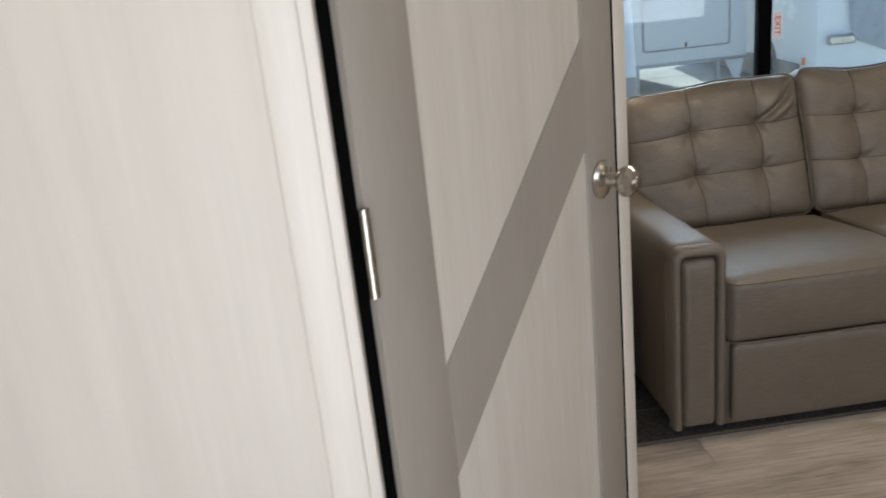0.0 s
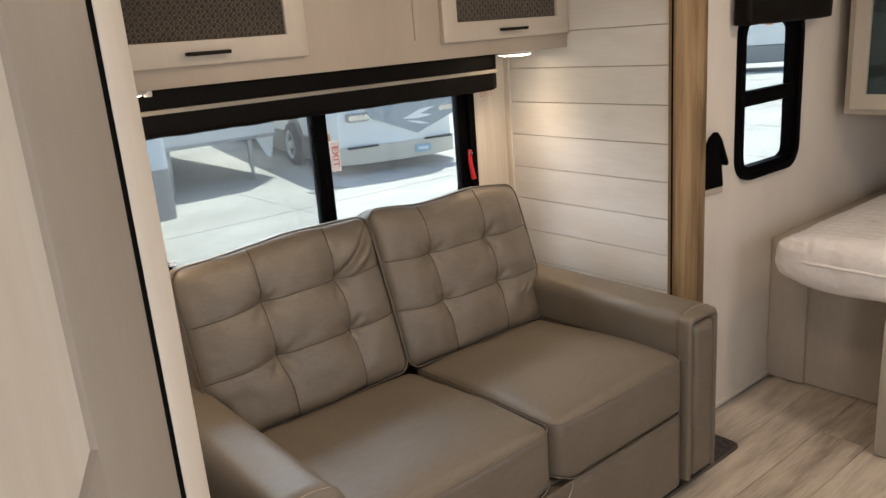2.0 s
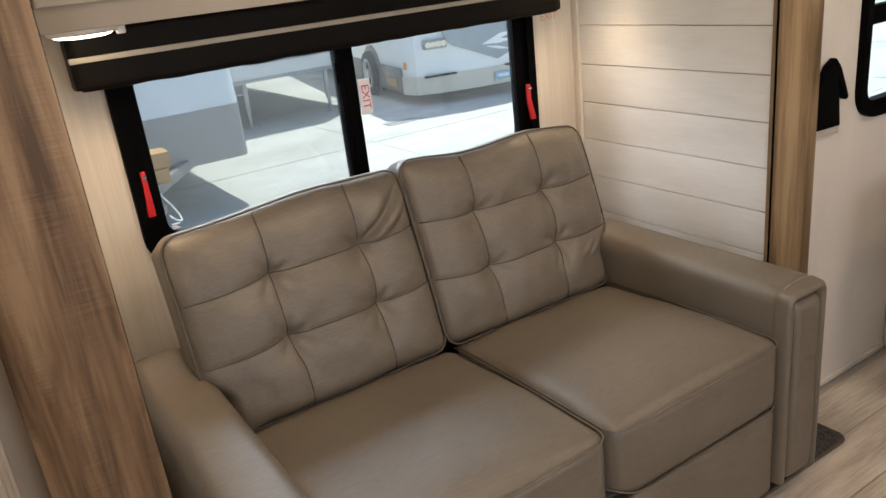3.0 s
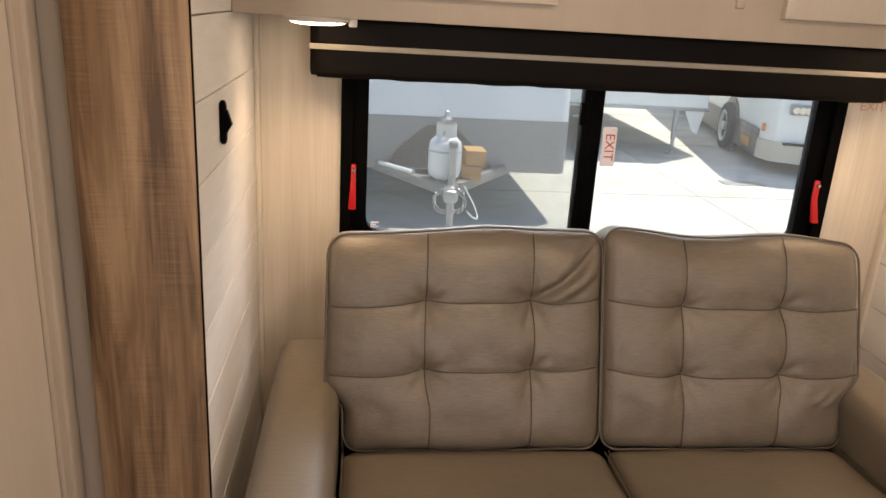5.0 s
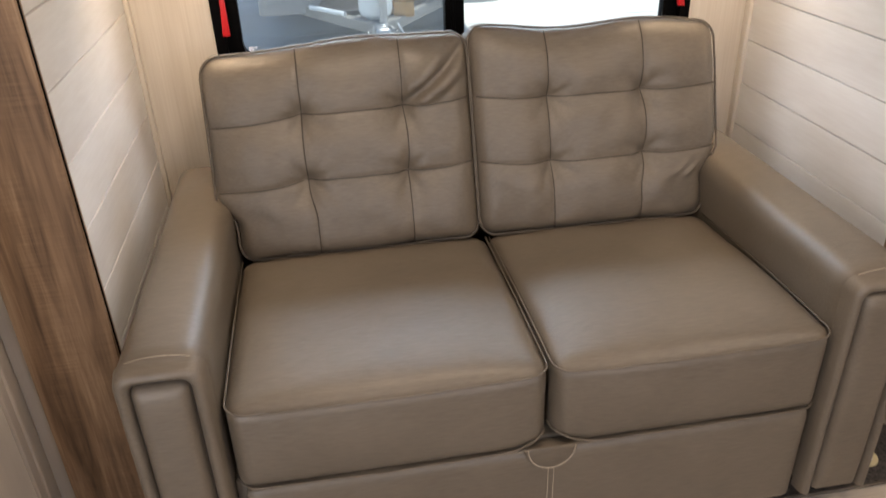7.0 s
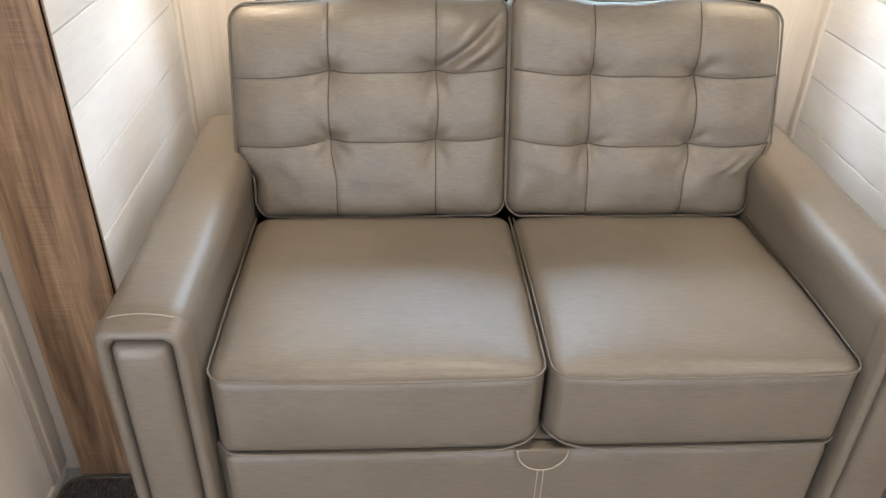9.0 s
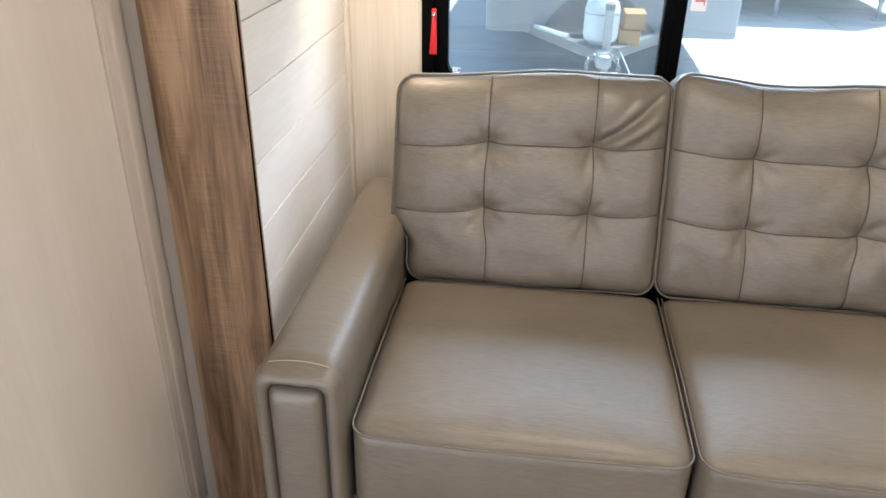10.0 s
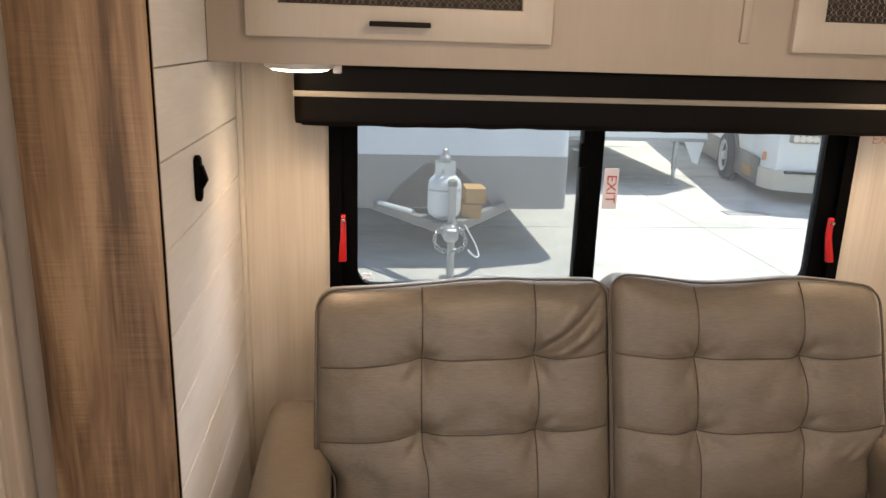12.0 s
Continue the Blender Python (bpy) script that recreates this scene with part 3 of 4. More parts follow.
# door frame: black gap-shade strips on both sides, white latch post, header
frame_ob = tagged(part("trim_door_frame", box(W + 0.014, 0.692, 0.002, 0.04, 0, 1.88, 0.003), TRIM_WHITE, None, "", True), "white door post beside the bathroom door", "door frame", "", "structure")
frame_ob.matrix_basis = DOOR
# black boxes fill the door gaps in place of their shade
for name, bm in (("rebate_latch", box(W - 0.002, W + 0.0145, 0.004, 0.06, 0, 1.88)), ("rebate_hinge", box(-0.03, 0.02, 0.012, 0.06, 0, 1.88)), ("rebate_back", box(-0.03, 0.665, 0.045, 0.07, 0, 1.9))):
    ob = tagged(part("trim_" + name, bm, BLACK_MATT), "black strip painted as shade in the gap round the bathroom door", "door frame", "", "structure")
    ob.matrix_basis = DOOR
ob = new("strike_plate")
strike = tagged(ob, "nickel strike plate with black block painted as shade inside the slot on the door post", "strike plate", "", "structure")
strike.matrix_basis = Matrix.Translation((-1.06, -0.622, 1.345)) @ Matrix.Rotation(radians(72), 4, "Z")
WORLD[strike.name] = strike.matrix_basis.copy()
part("plate", box(-0.026, 0.008, -0.004, 0.001, -0.036, 0.036, 0.0015), CHROME, strike, "", True, local=True)
# raised black block stands in for the shaded slot
part("slot", box(-0.021, 0.0, -0.0052, -0.0035, -0.029, 0.029, 0.0005), BLACK_MATT, strike, "black block painted as shade inside the slot", local=True)
part("lip", tube([(0.004, -0.004, -0.03), (0.006, -0.008, -0.026), (0.006, -0.008, 0.026), (0.004, -0.004, 0.03)], 0.0032, 8), CHROME, strike, "rolled nickel lip", True, local=True)
ob = structure("wall_over_door", box(-0.06, 0.692, 0.0, 0.04, 1.88, TOP), PANEL, "cream panel above the bathroom door", "wall")
ob.matrix_basis = DOOR
bm = box(-1.65, -1.605, -1.302, -1.245, 0, TOP, 0.003)
box(-1.615, -1.59, -1.296, -1.24, 0, TOP, 0.003, bm=bm)
structure("trim_hinge_post", bm, TRIM_WHITE, "stepped cream post on the hinge side", "trim", True)


# ---- sofa ----
sofa = thing("sofa", (0, 0.3, 0), "two-seat taupe leather sofa bed with tufted back", "sofa")
part("base", box(-0.615, 0.615, -0.12, 0.8, 0.03, 0.31, 0.006), LEATHER, sofa, "", True)
part("back_frame", soft_box((-0.612, 0.66, 0.3), (0.612, 0.79, 0.8), 0.03, (12, 4, 8)), LEATHER, sofa, "", "all")


def panel_shape(p, q):
    return p + Vector((0, -0.006 * (1 - q.x ** 4) * (1 - q.z ** 4), 0))


front_panel = part("front_panel", soft_box((-0.592, -0.158, 0.052), (0.592, -0.12, 0.308), 0.012, (60, 4, 16), panel_shape), LEATHER, sofa, "", "all")
half = [(0.055 * math.cos(a), 0.06 * math.sin(a)) for a in [radians(180 + 180 * i / 14) for i in range(15)]]
part("pull_tab", prism(half, 0, 0.006, m=Matrix.Translation((0.018, -0.159, 0.319)) @ Matrix.Rotation(radians(90), 4, "X"), bevel=0.002), LEATHER, front_panel, "half-round leather pull tab", True)
part("tab_thread", tube([(0.018 + 0.9 * x, -0.1665, 0.319 + 0.9 * z) for x, z in half], 0.0012, 6), THREAD, front_panel, "pale stitching")
for dx in (-0.006, 0.006):
    part("panel_thread", tube([(0.018 + dx, -0.1655, 0.262), (0.018 + dx, -0.1655, 0.2), (0.018 + dx, -0.1645, 0.09)], 0.001, 6), THREAD, front_panel, "pale stitching")


def arm(side):
    """An arm with an inset padded front and a raised rim round it."""
    x0, x1 = (-0.777, -0.615) if side < 0 else (0.615, 0.785)

    def crown(p, q):
        return p + Vector((0, 0.002 * noise.noise(p * 8), (0.008 * (1 - q.x ** 2) if q.z > 0.6 else 0) + 0.002 * noise.noise(p * 5)))

    ob = part("arm", soft_box((x0, -0.138, 0.06), (x1, 0.755, 0.624), (0.036, 0.014, 0.036), (14, 40, 30), crown), LEATHER, sofa, "", "all")
    outer, inner = [], []
    w, zb = 0.031, 0.06
    for line, d in ((outer, 0.0), (inner, w)):
        a, b, top = x0 + d, x1 - d, 0.626 - d
        rr = 0.03 if d == 0 else 0.02
        line += [(a, zb)]
        line += [(a + rr - rr * math.cos(t), top - rr + rr * math.sin(t)) for t in [radians(90 * i / 6) for i in range(7)]]
        line += [(b - rr + rr * math.sin(t), top - rr + rr * math.cos(t)) for t in [radians(90 * i / 6) for i in range(7)]]
        line += [(b, zb)]
    bm = bmesh.new()
    rows = []
    for t in range(9):
        u = t / 8
        bulge = -0.15 - 0.017 * math.sin(math.pi * u) ** 0.8
        rows.append([bm.verts.new((xo + (xi - xo) * u, bulge + (0.022 if t in (0, 8) else 0), zo + (zi - zo) * u)) for (xo, zo), (xi, zi) in zip(outer, inner)])
    for a, b in zip(rows, rows[1:]):
        for i in range(len(outer) - 1):
            bm.faces.new((a[i], a[i + 1], b[i + 1], b[i]))
    part("arm_rim", bm, LEATHER, ob, "", "all")

    def pad(p, q):
        return p + Vector((0, -0.008 * (1 - q.x ** 4) * (1 - q.z ** 8) if q.y < 0 else 0, 0))

    part("arm_pad", soft_box((x0 + 0.0285, -0.166, 0.062), (x1 - 0.0315, -0.12, 0.592), (0.018, 0.018, 0.018), (14, 4, 36), pad), LEATHER, ob, "", "all")
    # darker tube follows the joint between rim and pad
    line = [(xi + 0.0015, -0.1505, zi - 0.002) for xi, zi in inner]
    part("arm_piping", tube(line, 0.0016, 6), DARK_SEAM, ob)
    seam = []
    for i in range(25):
        q = i / 12 - 1
        seam.append(((x0 + x1) / 2 + q * (x1 - x0 - 0.05) / 2, -0.131, 0.6255 + 0.008 * (1 - q * q)))
    part("arm_thread", tube(seam, 0.0007, 6), THREAD, ob, "pale stitching")
    return ob


arm(-1)
arm(1)


def seat(x0, x1, inner):
    """A seat cushion with piping round the top and bottom front edges."""
    def puff(p, q):
        top = max(0.0, q.z)
        crown = 0.02 * (1 - q.x ** 4) * (1 - abs(q.y) ** 5) * top
        front = -0.012 * (1 - q.x ** 4) * (1 - q.z ** 2) if q.y < -0.9 else 0
        slope = -0.024 * smooth_step(-0.3, 1, q.y) * top
        lift = 0.022 * smooth_step(0.75, 1.0, q.x * inner) * max(0.0, -q.z)
        ripple = 0.0025 * noise.noise(p * 6) + 0.0012 * noise.noise(p * 17)
        return p + Vector((0, front + 0.4 * ripple, crown + slope + lift + ripple * top))

    ob = part("seat_cushion", soft_box((x0, -0.152, 0.307), (x1, 0.47, 0.503), (0.035, 0.045, 0.018), (64, 64, 14), puff), LEATHER, sofa, "", "all")
    for z, name in ((0.497, "piping"), (0.315, "piping")):
        r, line = 0.045, []
        a, b, f = x0 + 0.001, x1 - 0.001, -0.158
        line.append((a, 0.44, z - 0.012 if z > 0.45 else z))
        line.append((a, 0.1, z))
        line += [(a + r - r * math.cos(t), f + r - r * math.sin(t), z) for t in [radians(90 * i / 8) for i in range(9)]]
        n = 20
        line += [(a + r + (b - a - 2 * r) * i / n, f - 0.005 * math.sin(math.pi * i / n), z + 0.003 * noise.noise(Vector((i * 0.4, x0 * 9, z)))) for i in range(1, n)]
        line += [(b - r + r * math.sin(t), f + r - r * math.cos(t), z) for t in [radians(90 * i / 8) for i in range(9)]]
        line.append((b, 0.1, z))
        line.append((b, 0.44, z - 0.012 if z > 0.45 else z))
        if z < 0.4:
            line = [(x, y, h + 0.024 * smooth_step(0.7, 1.0, inner * (2 * x - x0 - x1) / (x1 - x0))) for x, y, h in line]
        part(name, tube(line, 0.0021, 8), PIPING, ob, "", "all")
    return ob


seat(-0.606, 0.014, 1)
seat(0.022, 0.614, -1)

# back cushions: the front lies on a leaning plane; tufts at the crossings of the seams
Z0, Z1, LEAN_BACK = 0.478, 0.975, 0.34


def back_cushion(x0, x1, side, tx, tz, folds):
    low = 0.043
    mid = (x0 + x1) / 2

    def arch(at, ends, height):
        return height * max(0.0, math.sin((at - ends[0]) / (ends[1] - ends[0]) * math.pi)) if ends[0] < at < ends[1] else 0.0

    def surface(x, z):
        """How far the front stands out from the plane."""
        u, v = (2 * x - x0 - x1) / (x1 - x0), (2 * z - Z0 - Z1) / (Z1 - Z0)
        out = 0.034 * (1 - abs(u) ** 4) * (1 - abs(v) ** 5)
        wave_x = arch(x, tx, 0.006)
        wave_z = arch(z, tz, 0.005)
        near = []
        for s in tx:
            d = x - s - wave_z * (1 if s > mid else -0.6)
            near.append(d)
            out -= 0.0035 * math.exp(-(d / 0.005) ** 2) + 0.005 * math.exp(-(d / 0.036) ** 2)
        for s in tz:
            d = z - s - wave_x
            out -= 0.0035 * math.exp(-(d / 0.005) ** 2) + 0.005 * math.exp(-(d / 0.036) ** 2)
        for sx in tx:
            for sz in tz:
                rr = (x - sx) ** 2 + (z - sz) ** 2
                out -= 0.012 * math.exp(-rr / 0.02 ** 2) + 0.017 * math.exp(-rr / 0.062 ** 2)
                ang = math.atan2(z - sz, x - sx)
                out += 0.0022 * math.sin(ang * 7 + sx * 40) * math.exp(-((math.sqrt(rr) - 0.035) / 0.025) ** 2)
        out += 0.009 * noise.noise(Vector((x * 7, z * 7, side * 3.1))) + 0.003 * noise.noise(Vector((x * 19, z * 19, side)))
        for fx, fz, gx, gz, amount, width in folds:
            length = math.hypot(gx - fx, gz - fz)
            ax, az = (gx - fx) / length, (gz - fz) / length
            along, across = (x - fx) * ax + (z - fz) * az, -(x - fx) * az + (z - fz) * ax
            across += 0.012 * math.sin(along / length * 3)
            out += amount * math.exp(-(across / width) ** 2) * smooth_step(-0.01, 0.05, along) * (1 - smooth_step(length - 0.05, length + 0.01, along))
        return out

    def sagged(x, z):
        """The seams droop towards the outer end and rise to the inner one; the upper outer corner has sunk."""
        outer_tuft, inner_tuft = (tx[1], tx[0]) if side > 0 else (tx[0], tx[1])
        outer_end, inner_end = (x1, x0) if side > 0 else (x0, x1)
        u = max(0.0, min(1.1, (x - outer_tuft) / (outer_end - outer_tuft)))
        v = max(0.0, min(1.1, (x - inner_tuft) / (inner_end - inner_tuft)))
        droop, rise, corner = (-0.004, 0.016, 0.012) if side > 0 else (0.018, 0.013, 0.008)
        high = smooth_step(0.5, 0.64, z)
        top = smooth_step(0.84, 0.97, z)
        return z + high * (rise * v * (1 - 0.6 * top) - droop * u) - corner * top * u * u + 0.006 * top * math.sin(x * 15 + side)

    def edge_x(x, z):
        """Narrower below the arm's height, on the outer side; a round upper corner."""
        step = low * (1 - smooth_step(0.575, 0.65, z))
        f = (x - mid) / ((x1 - x0) / 2)
        if f * side > 0:
            x -= f * step
        return x

    def shape(p, q):
        z = p.z + 0.006 * (q.x * side * -0.5) * (q.z > 0) + 0.004 * noise.noise(Vector((p.x * 6, 2.0, side)))
        x = edge_x(p.x, z)
        back = (q.y + 1) / 2
        drop = 0.075 * back * back * max(0.0, q.z) ** 3
        plane = 0.44 + LEAN_BACK * (z - 0.48)
        if q.y < 0:
            y = plane + (p.y + 0.075) - surface(p.x, z) * min(1.0, -q.y * 1.0)
        else:
            y = plane + (p.y + 0.075) + 0.02 * q.y * (1 - q.x ** 2) * (1 - q.z ** 2)
        return Vector((x, y, sagged(p.x, z) - drop))

    ob = part("back_cushion", soft_box((x0, -0.075, Z0), (x1, 0.085, Z1), (0.04, 0.034, 0.045), (108, 12, 84), shape), LEATHER, sofa, "", "all")
    # tubes darker than the leather draw the seam lines
    n = 44
    for s in tx:
        line = []
        for i in range(n + 1):
            z = Z0 + 0.012 + (Z1 - Z0 - 0.02) * i / n
            x = s + arch(z, tz, 0.005) * (1 if s > mid else -0.6)
            line.append((edge_x(x, z), 0.44 + LEAN_BACK * (z - 0.48) - surface(x, z) - 0.0007, sagged(x, z)))
        part("seam", tube(line, 0.0017, 6), DARK_SEAM, ob)
    for s in tz:
        line = []
        for i in range(n + 1):
            x = x0 + 0.012 + (x1 - x0 - 0.024) * i / n
            z = s + arch(x, tx, 0.006)
            line.append((edge_x(x, z), 0.44 + LEAN_BACK * (z - 0.48) - surface(x, z) - 0.0007, sagged(x, z)))
        part("seam", tube(line, 0.0017, 6), DARK_SEAM, ob)
    # piping along the front edge, darker than the leather
    line = []
    for x, z in rounded_outline(x0 + 0.002, x1 - 0.002, Z0 + 0.004, Z1 - 0.002, 0.042, 6):
        line.append((x, z))
    dense = []
    for (ax, az), (bx, bz) in zip(line, line[1:] + line[:1]):
        steps = max(1, int(math.hypot(bx - ax, bz - az) / 0.03))
        dense += [(ax + (bx - ax) * i / steps, az + (bz - az) * i / steps) for i in range(steps)]
    track = []
    for x, z in dense:
        z += 0.004 * noise.noise(Vector((x * 6, 2.0, side))) + (0.003 if z > 0.9 else 0) * (-side * (x - mid) / (x1 - x0) * 2)
        track.append((edge_x(x, z), 0.44 + LEAN_BACK * (z - 0.48) + 0.012, sagged(x, z)))
    part("piping", tube(track, 0.003, 8, closed=True), EDGING, ob, "", "all")
    return ob


back_cushion(-0.652, 0.004, -1, (-0.42, -0.17), (0.664, 0.815), [(-0.168, 0.82, -0.004, 0.962, -0.014, 0.011), (-0.155, 0.81, 0.004, 0.92, 0.01, 0.02), (-0.185, 0.835, -0.05, 0.97, 0.008, 0.02), (-0.12, 0.818, 0.0, 0.885, -0.006, 0.012), (-0.62, 0.74, -0.57, 0.73, 0.006, 0.012)])
back_cushion(0.003, 0.664, 1, (0.201, 0.452), (0.655, 0.81), [(0.03, 0.6, 0.08, 0.65, 0.004, 0.014), (0.12, 0.59, 0.18, 0.645, 0.005, 0.014), (0.52, 0.6, 0.58, 0.64, 0.007, 0.01), (0.56, 0.59, 0.62, 0.64, 0.007, 0.01)])

# ---- carpet under the slide-out and the tag on it ----
carpet = thing("carpet", (0, 0.3, 0.0), "dark woven carpet edge under the sofa", "carpet")
mat_line = rounded_outline(-1.03, 1.012, -0.125, 0.06, 0.03, 5)
part("weave", prism(mat_line, 0.0, 0.011), CARPET, carpet)
part("binding", tube([(x, y, 0.008) for x, y in mat_line], 0.005, 6, closed=True), EDGING, carpet, "dark brown bound edge")
part("backing", box(-0.84, 0.91, 0.061, 0.88, 0.0, 0.011), CARPET, carpet)
tag = thing("round_tag", (0.872, -0.045, 0.013), "cream round paper tag on the carpet", "tag")
part("disc", lathe([(0.033, 0.0), (0.033, 0.004), (0.031, 0.005)], Matrix.Translation((0.872, -0.045, 0.0125)), 24), DISC_CREAM, tag)
part("centre", lathe([(0.02, 0.0), (0.02, 0.002)], Matrix.Translation((0.872, -0.045, 0.0172)), 20), HOUSING, tag, "white printed centre")
circle = [(0.872 + 0.013 * math.cos(a), -0.045 + 0.013 * math.sin(a), 0.0195) for a in [2 * math.pi * i / 20 for i in range(20)]]
part("ring_mark", tube(circle, 0.0012, 6, closed=True), BLACK, tag)
for a in (0.6, 2.2):
    part("bar_mark", tube([(0.872 - 0.012 * math.cos(a), -0.045 - 0.012 * math.sin(a), 0.0195), (0.872 + 0.012 * math.cos(a), -0.045 + 0.012 * math.sin(a), 0.0195)], 0.0012, 6), BLACK, tag)

# ---- overhead cabinet of the slide-out ----
CF, CB = 0.55, 1.434
cab = thing("overhead_cabinet", (0.035, 0.72, CB), "cream overhead cabinet with lattice-front doors and bronze handles", "cabinet")
part("body", box(SLIDE_L + 0.001, SLIDE_R - 0.001, CF, BACK - 0.001, CB, 1.98, 0.003), CABINET_FRONT, cab, "cream streaked front", True)
part("centre_batten", box(0.205, 0.225, CF - 0.006, CF + 0.002, 1.5, 1.97, 0.002), CABINET_FRONT, cab, "", True)


def lattice(x0, x1, z0, z1, y):
    """Interlaced rings on a small grid."""
    bm = bmesh.new()
    step = 0.0125
    nx, nz = int((x1 - x0) / step), int((z1 - z0) / step)
    verts, faces = [], []
    for i in range(nx + 1):
        for k in range(nz + 1):
            cx, cz = x0 + (i + 0.5) * (x1 - x0) / (nx + 1), z0 + (k + 0.5) * (z1 - z0) / (nz + 1)
            big = (i + k) % 2
            ro = 0.0076 if big else 0.0052
            ri = ro - 0.0016
            base = len(verts)
            for a in range(8):
                ang = math.pi / 8 + a * math.pi / 4
                verts.append((cx + ro * math.cos(ang), y, cz + ro * math.sin(ang)))
                verts.append((cx + ri * math.cos(ang), y - 0.0012, cz + ri * math.sin(ang)))
            for a in range(8):
                b = (a + 1) % 8
                faces.append((base + 2 * a, base + 2 * b, base + 2 * b + 1, base + 2 * a + 1))
    mesh = bpy.data.meshes.new("lattice")
    mesh.from_pydata(verts, [], faces)
    bm.from_mesh(mesh)
    bpy.data.meshes.remove(mesh)
    return bm


for x0, x1 in ((-0.77, -0.183), (0.311, 0.905)):
    z0, z1, d = CB + 0.05, 1.93, CF - 0.018
    outer = [(x0, z0), (x1, z0), (x1, z1), (x0, z1)]
    s = 0.062
    inner = [(x0 + s, z0 + s), (x1 - s, z0 + s), (x1 - s, z1 - s), (x0 + s, z1 - s)]
    bm = ring(outer, inner, d, CF - 0.001)
    bmesh.ops.bevel(bm, geom=[e for e in bm.edges if abs(e.verts[0].co.y - d) < 1e-5 and abs(e.verts[1].co.y - d) < 1e-5], offset=0.003, segments=2, profile=0.5, affect="EDGES")
    leaf = part("door", bm, CABINET, cab, "plain greige door frame", True)
    # dark sheet on the solid body, painted as the shaded inside
    part("recess", box(x0 + s - 0.003, x1 - s + 0.003, CF - 0.006, CF - 0.0015, z0 + s - 0.003, z1 - s + 0.003), INSIDE_SHADE, leaf)
    mesh_ob = part("lattice", lattice(x0 + s, x1 - s, z0 + s, z1 - s, CF - 0.009), LATTICE, leaf, "bronze ring-pattern lattice insert")
    mesh_ob["kind"] = "stuff"
    hx = (x0 + x1) / 2 - (0.004 if x0 < 0 else -0.004)
    bm = box(hx - 0.058, hx + 0.058, d - 0.026, d - 0.016, z0 + 0.024, z0 + 0.034, 0.002)
    for px in (hx - 0.05, hx + 0.05):
        box(px - 0.005, px + 0.005, d - 0.018, d + 0.001, z0 + 0.025, z0 + 0.033, bm=bm)
    part("handle", bm, BRONZE, leaf, "dark bronze bar pull", True)

for lx in (-0.68, 0.75):
    puck = thing("puck_light", (lx, 0.66, CB), "lit round white under-cabinet puck light", "lamp", "puck lights")
    part("housing", lathe([(0.072, 0.0), (0.072, -0.008), (0.064, -0.012)], Matrix.Translation((lx, 0.66, CB)), 32), HOUSING, puck, "", 30)
    part("lens", lathe([(0.062, -0.0115), (0.056, -0.0155), (0.045, -0.018), (0.022, -0.0195), (0.003, -0.02)], Matrix.Translation((lx, 0.66, CB)), 32), LENS, puck, "glowing warm lens", True)
    part("switch", box(lx + 0.068, lx + 0.086, 0.648, 0.668, CB - 0.02, CB, 0.003), HOUSING, puck, "", True)

# housings and lenses for the added ceiling domes, all out of view
for dx, dy, watts in ADDED_DOMES:
    dome = thing("added_dome", (dx, dy, TOP), "lit round white ceiling dome light, added out of view", "lamp", "ceiling lights")
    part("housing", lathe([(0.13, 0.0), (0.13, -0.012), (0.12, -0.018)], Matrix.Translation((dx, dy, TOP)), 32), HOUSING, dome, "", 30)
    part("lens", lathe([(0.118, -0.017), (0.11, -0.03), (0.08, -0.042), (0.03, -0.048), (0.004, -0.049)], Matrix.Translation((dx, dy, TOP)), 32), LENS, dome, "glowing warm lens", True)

# ---- switch on the west shiplap ----
sw = thing("wall_switch", (SLIDE_L, 0.4, 1.25), "black rocker switch on the shiplap", "switch")
part("plate", soft_box((SLIDE_L - 0.001, 0.38, 1.196), (SLIDE_L + 0.012, 0.409, 1.279), (0.004, 0.012, 0.014), (4, 10, 16)), BLACK, sw, "", "all")
part("rocker", prism([(SLIDE_L + 0.011, 1.26), (SLIDE_L + 0.014, 1.26), (SLIDE_L + 0.022, 1.234), (SLIDE_L + 0.011, 1.216)], -0.403, -0.386, m=Matrix.Rotation(radians(90), 4, "X"), bevel=0.001), BLACK, sw, "", True)

# ---- black flap on the east wall ----
flap = thing("black_flap", (1.12, 0.09, 0.9), "folded black cloth flap hanging beside the oak trim", "cloth flap")
turn = Matrix.Translation((0, 0.098, 0)) @ Matrix.Rotation(radians(90), 4, "X")
part("cloth", prism([(1.062, 0.91), (1.2, 0.905), (1.188, 0.99), (1.174, 1.05), (1.224, 0.975), (1.236, 0.985), (1.188, 1.078), (1.16, 1.107), (1.128, 1.09), (1.062, 1.005)], 0.0, 0.022, m=turn, bevel=0.004), BLACK_MATT, flap, "", True)
part("hem", prism([(1.064, 0.888), (1.202, 0.882), (1.2, 0.905), (1.062, 0.909)], 0.002, 0.018, m=turn, bevel=0.003), TAUPE, flap, "pale hem", True)

# ---- bed, its platform and the wardrobe over it ----
bed = thing("bed", (2.1, -0.7, 0), "bed with plastic-wrapped white mattress on a taupe platform", "bed")
part("headboard_shelf", box(1.61, 2.99, -0.06, 0.098, 0.005, 0.615, 0.006), TAUPE, bed, "taupe laminate ledge", True)
part("side_panel", box(1.63, 1.66, -1.2, -0.06, 0.005, 0.5), TAUPE, bed)
part("foot_box", box(1.262, 1.7, -1.5, -0.476, 0.005, 0.5, 0.004), TAUPE, bed, "", True)
part("deck", box(1.45, 2.98, -1.55, -0.25, 0.5, 0.529), TAUPE, bed)


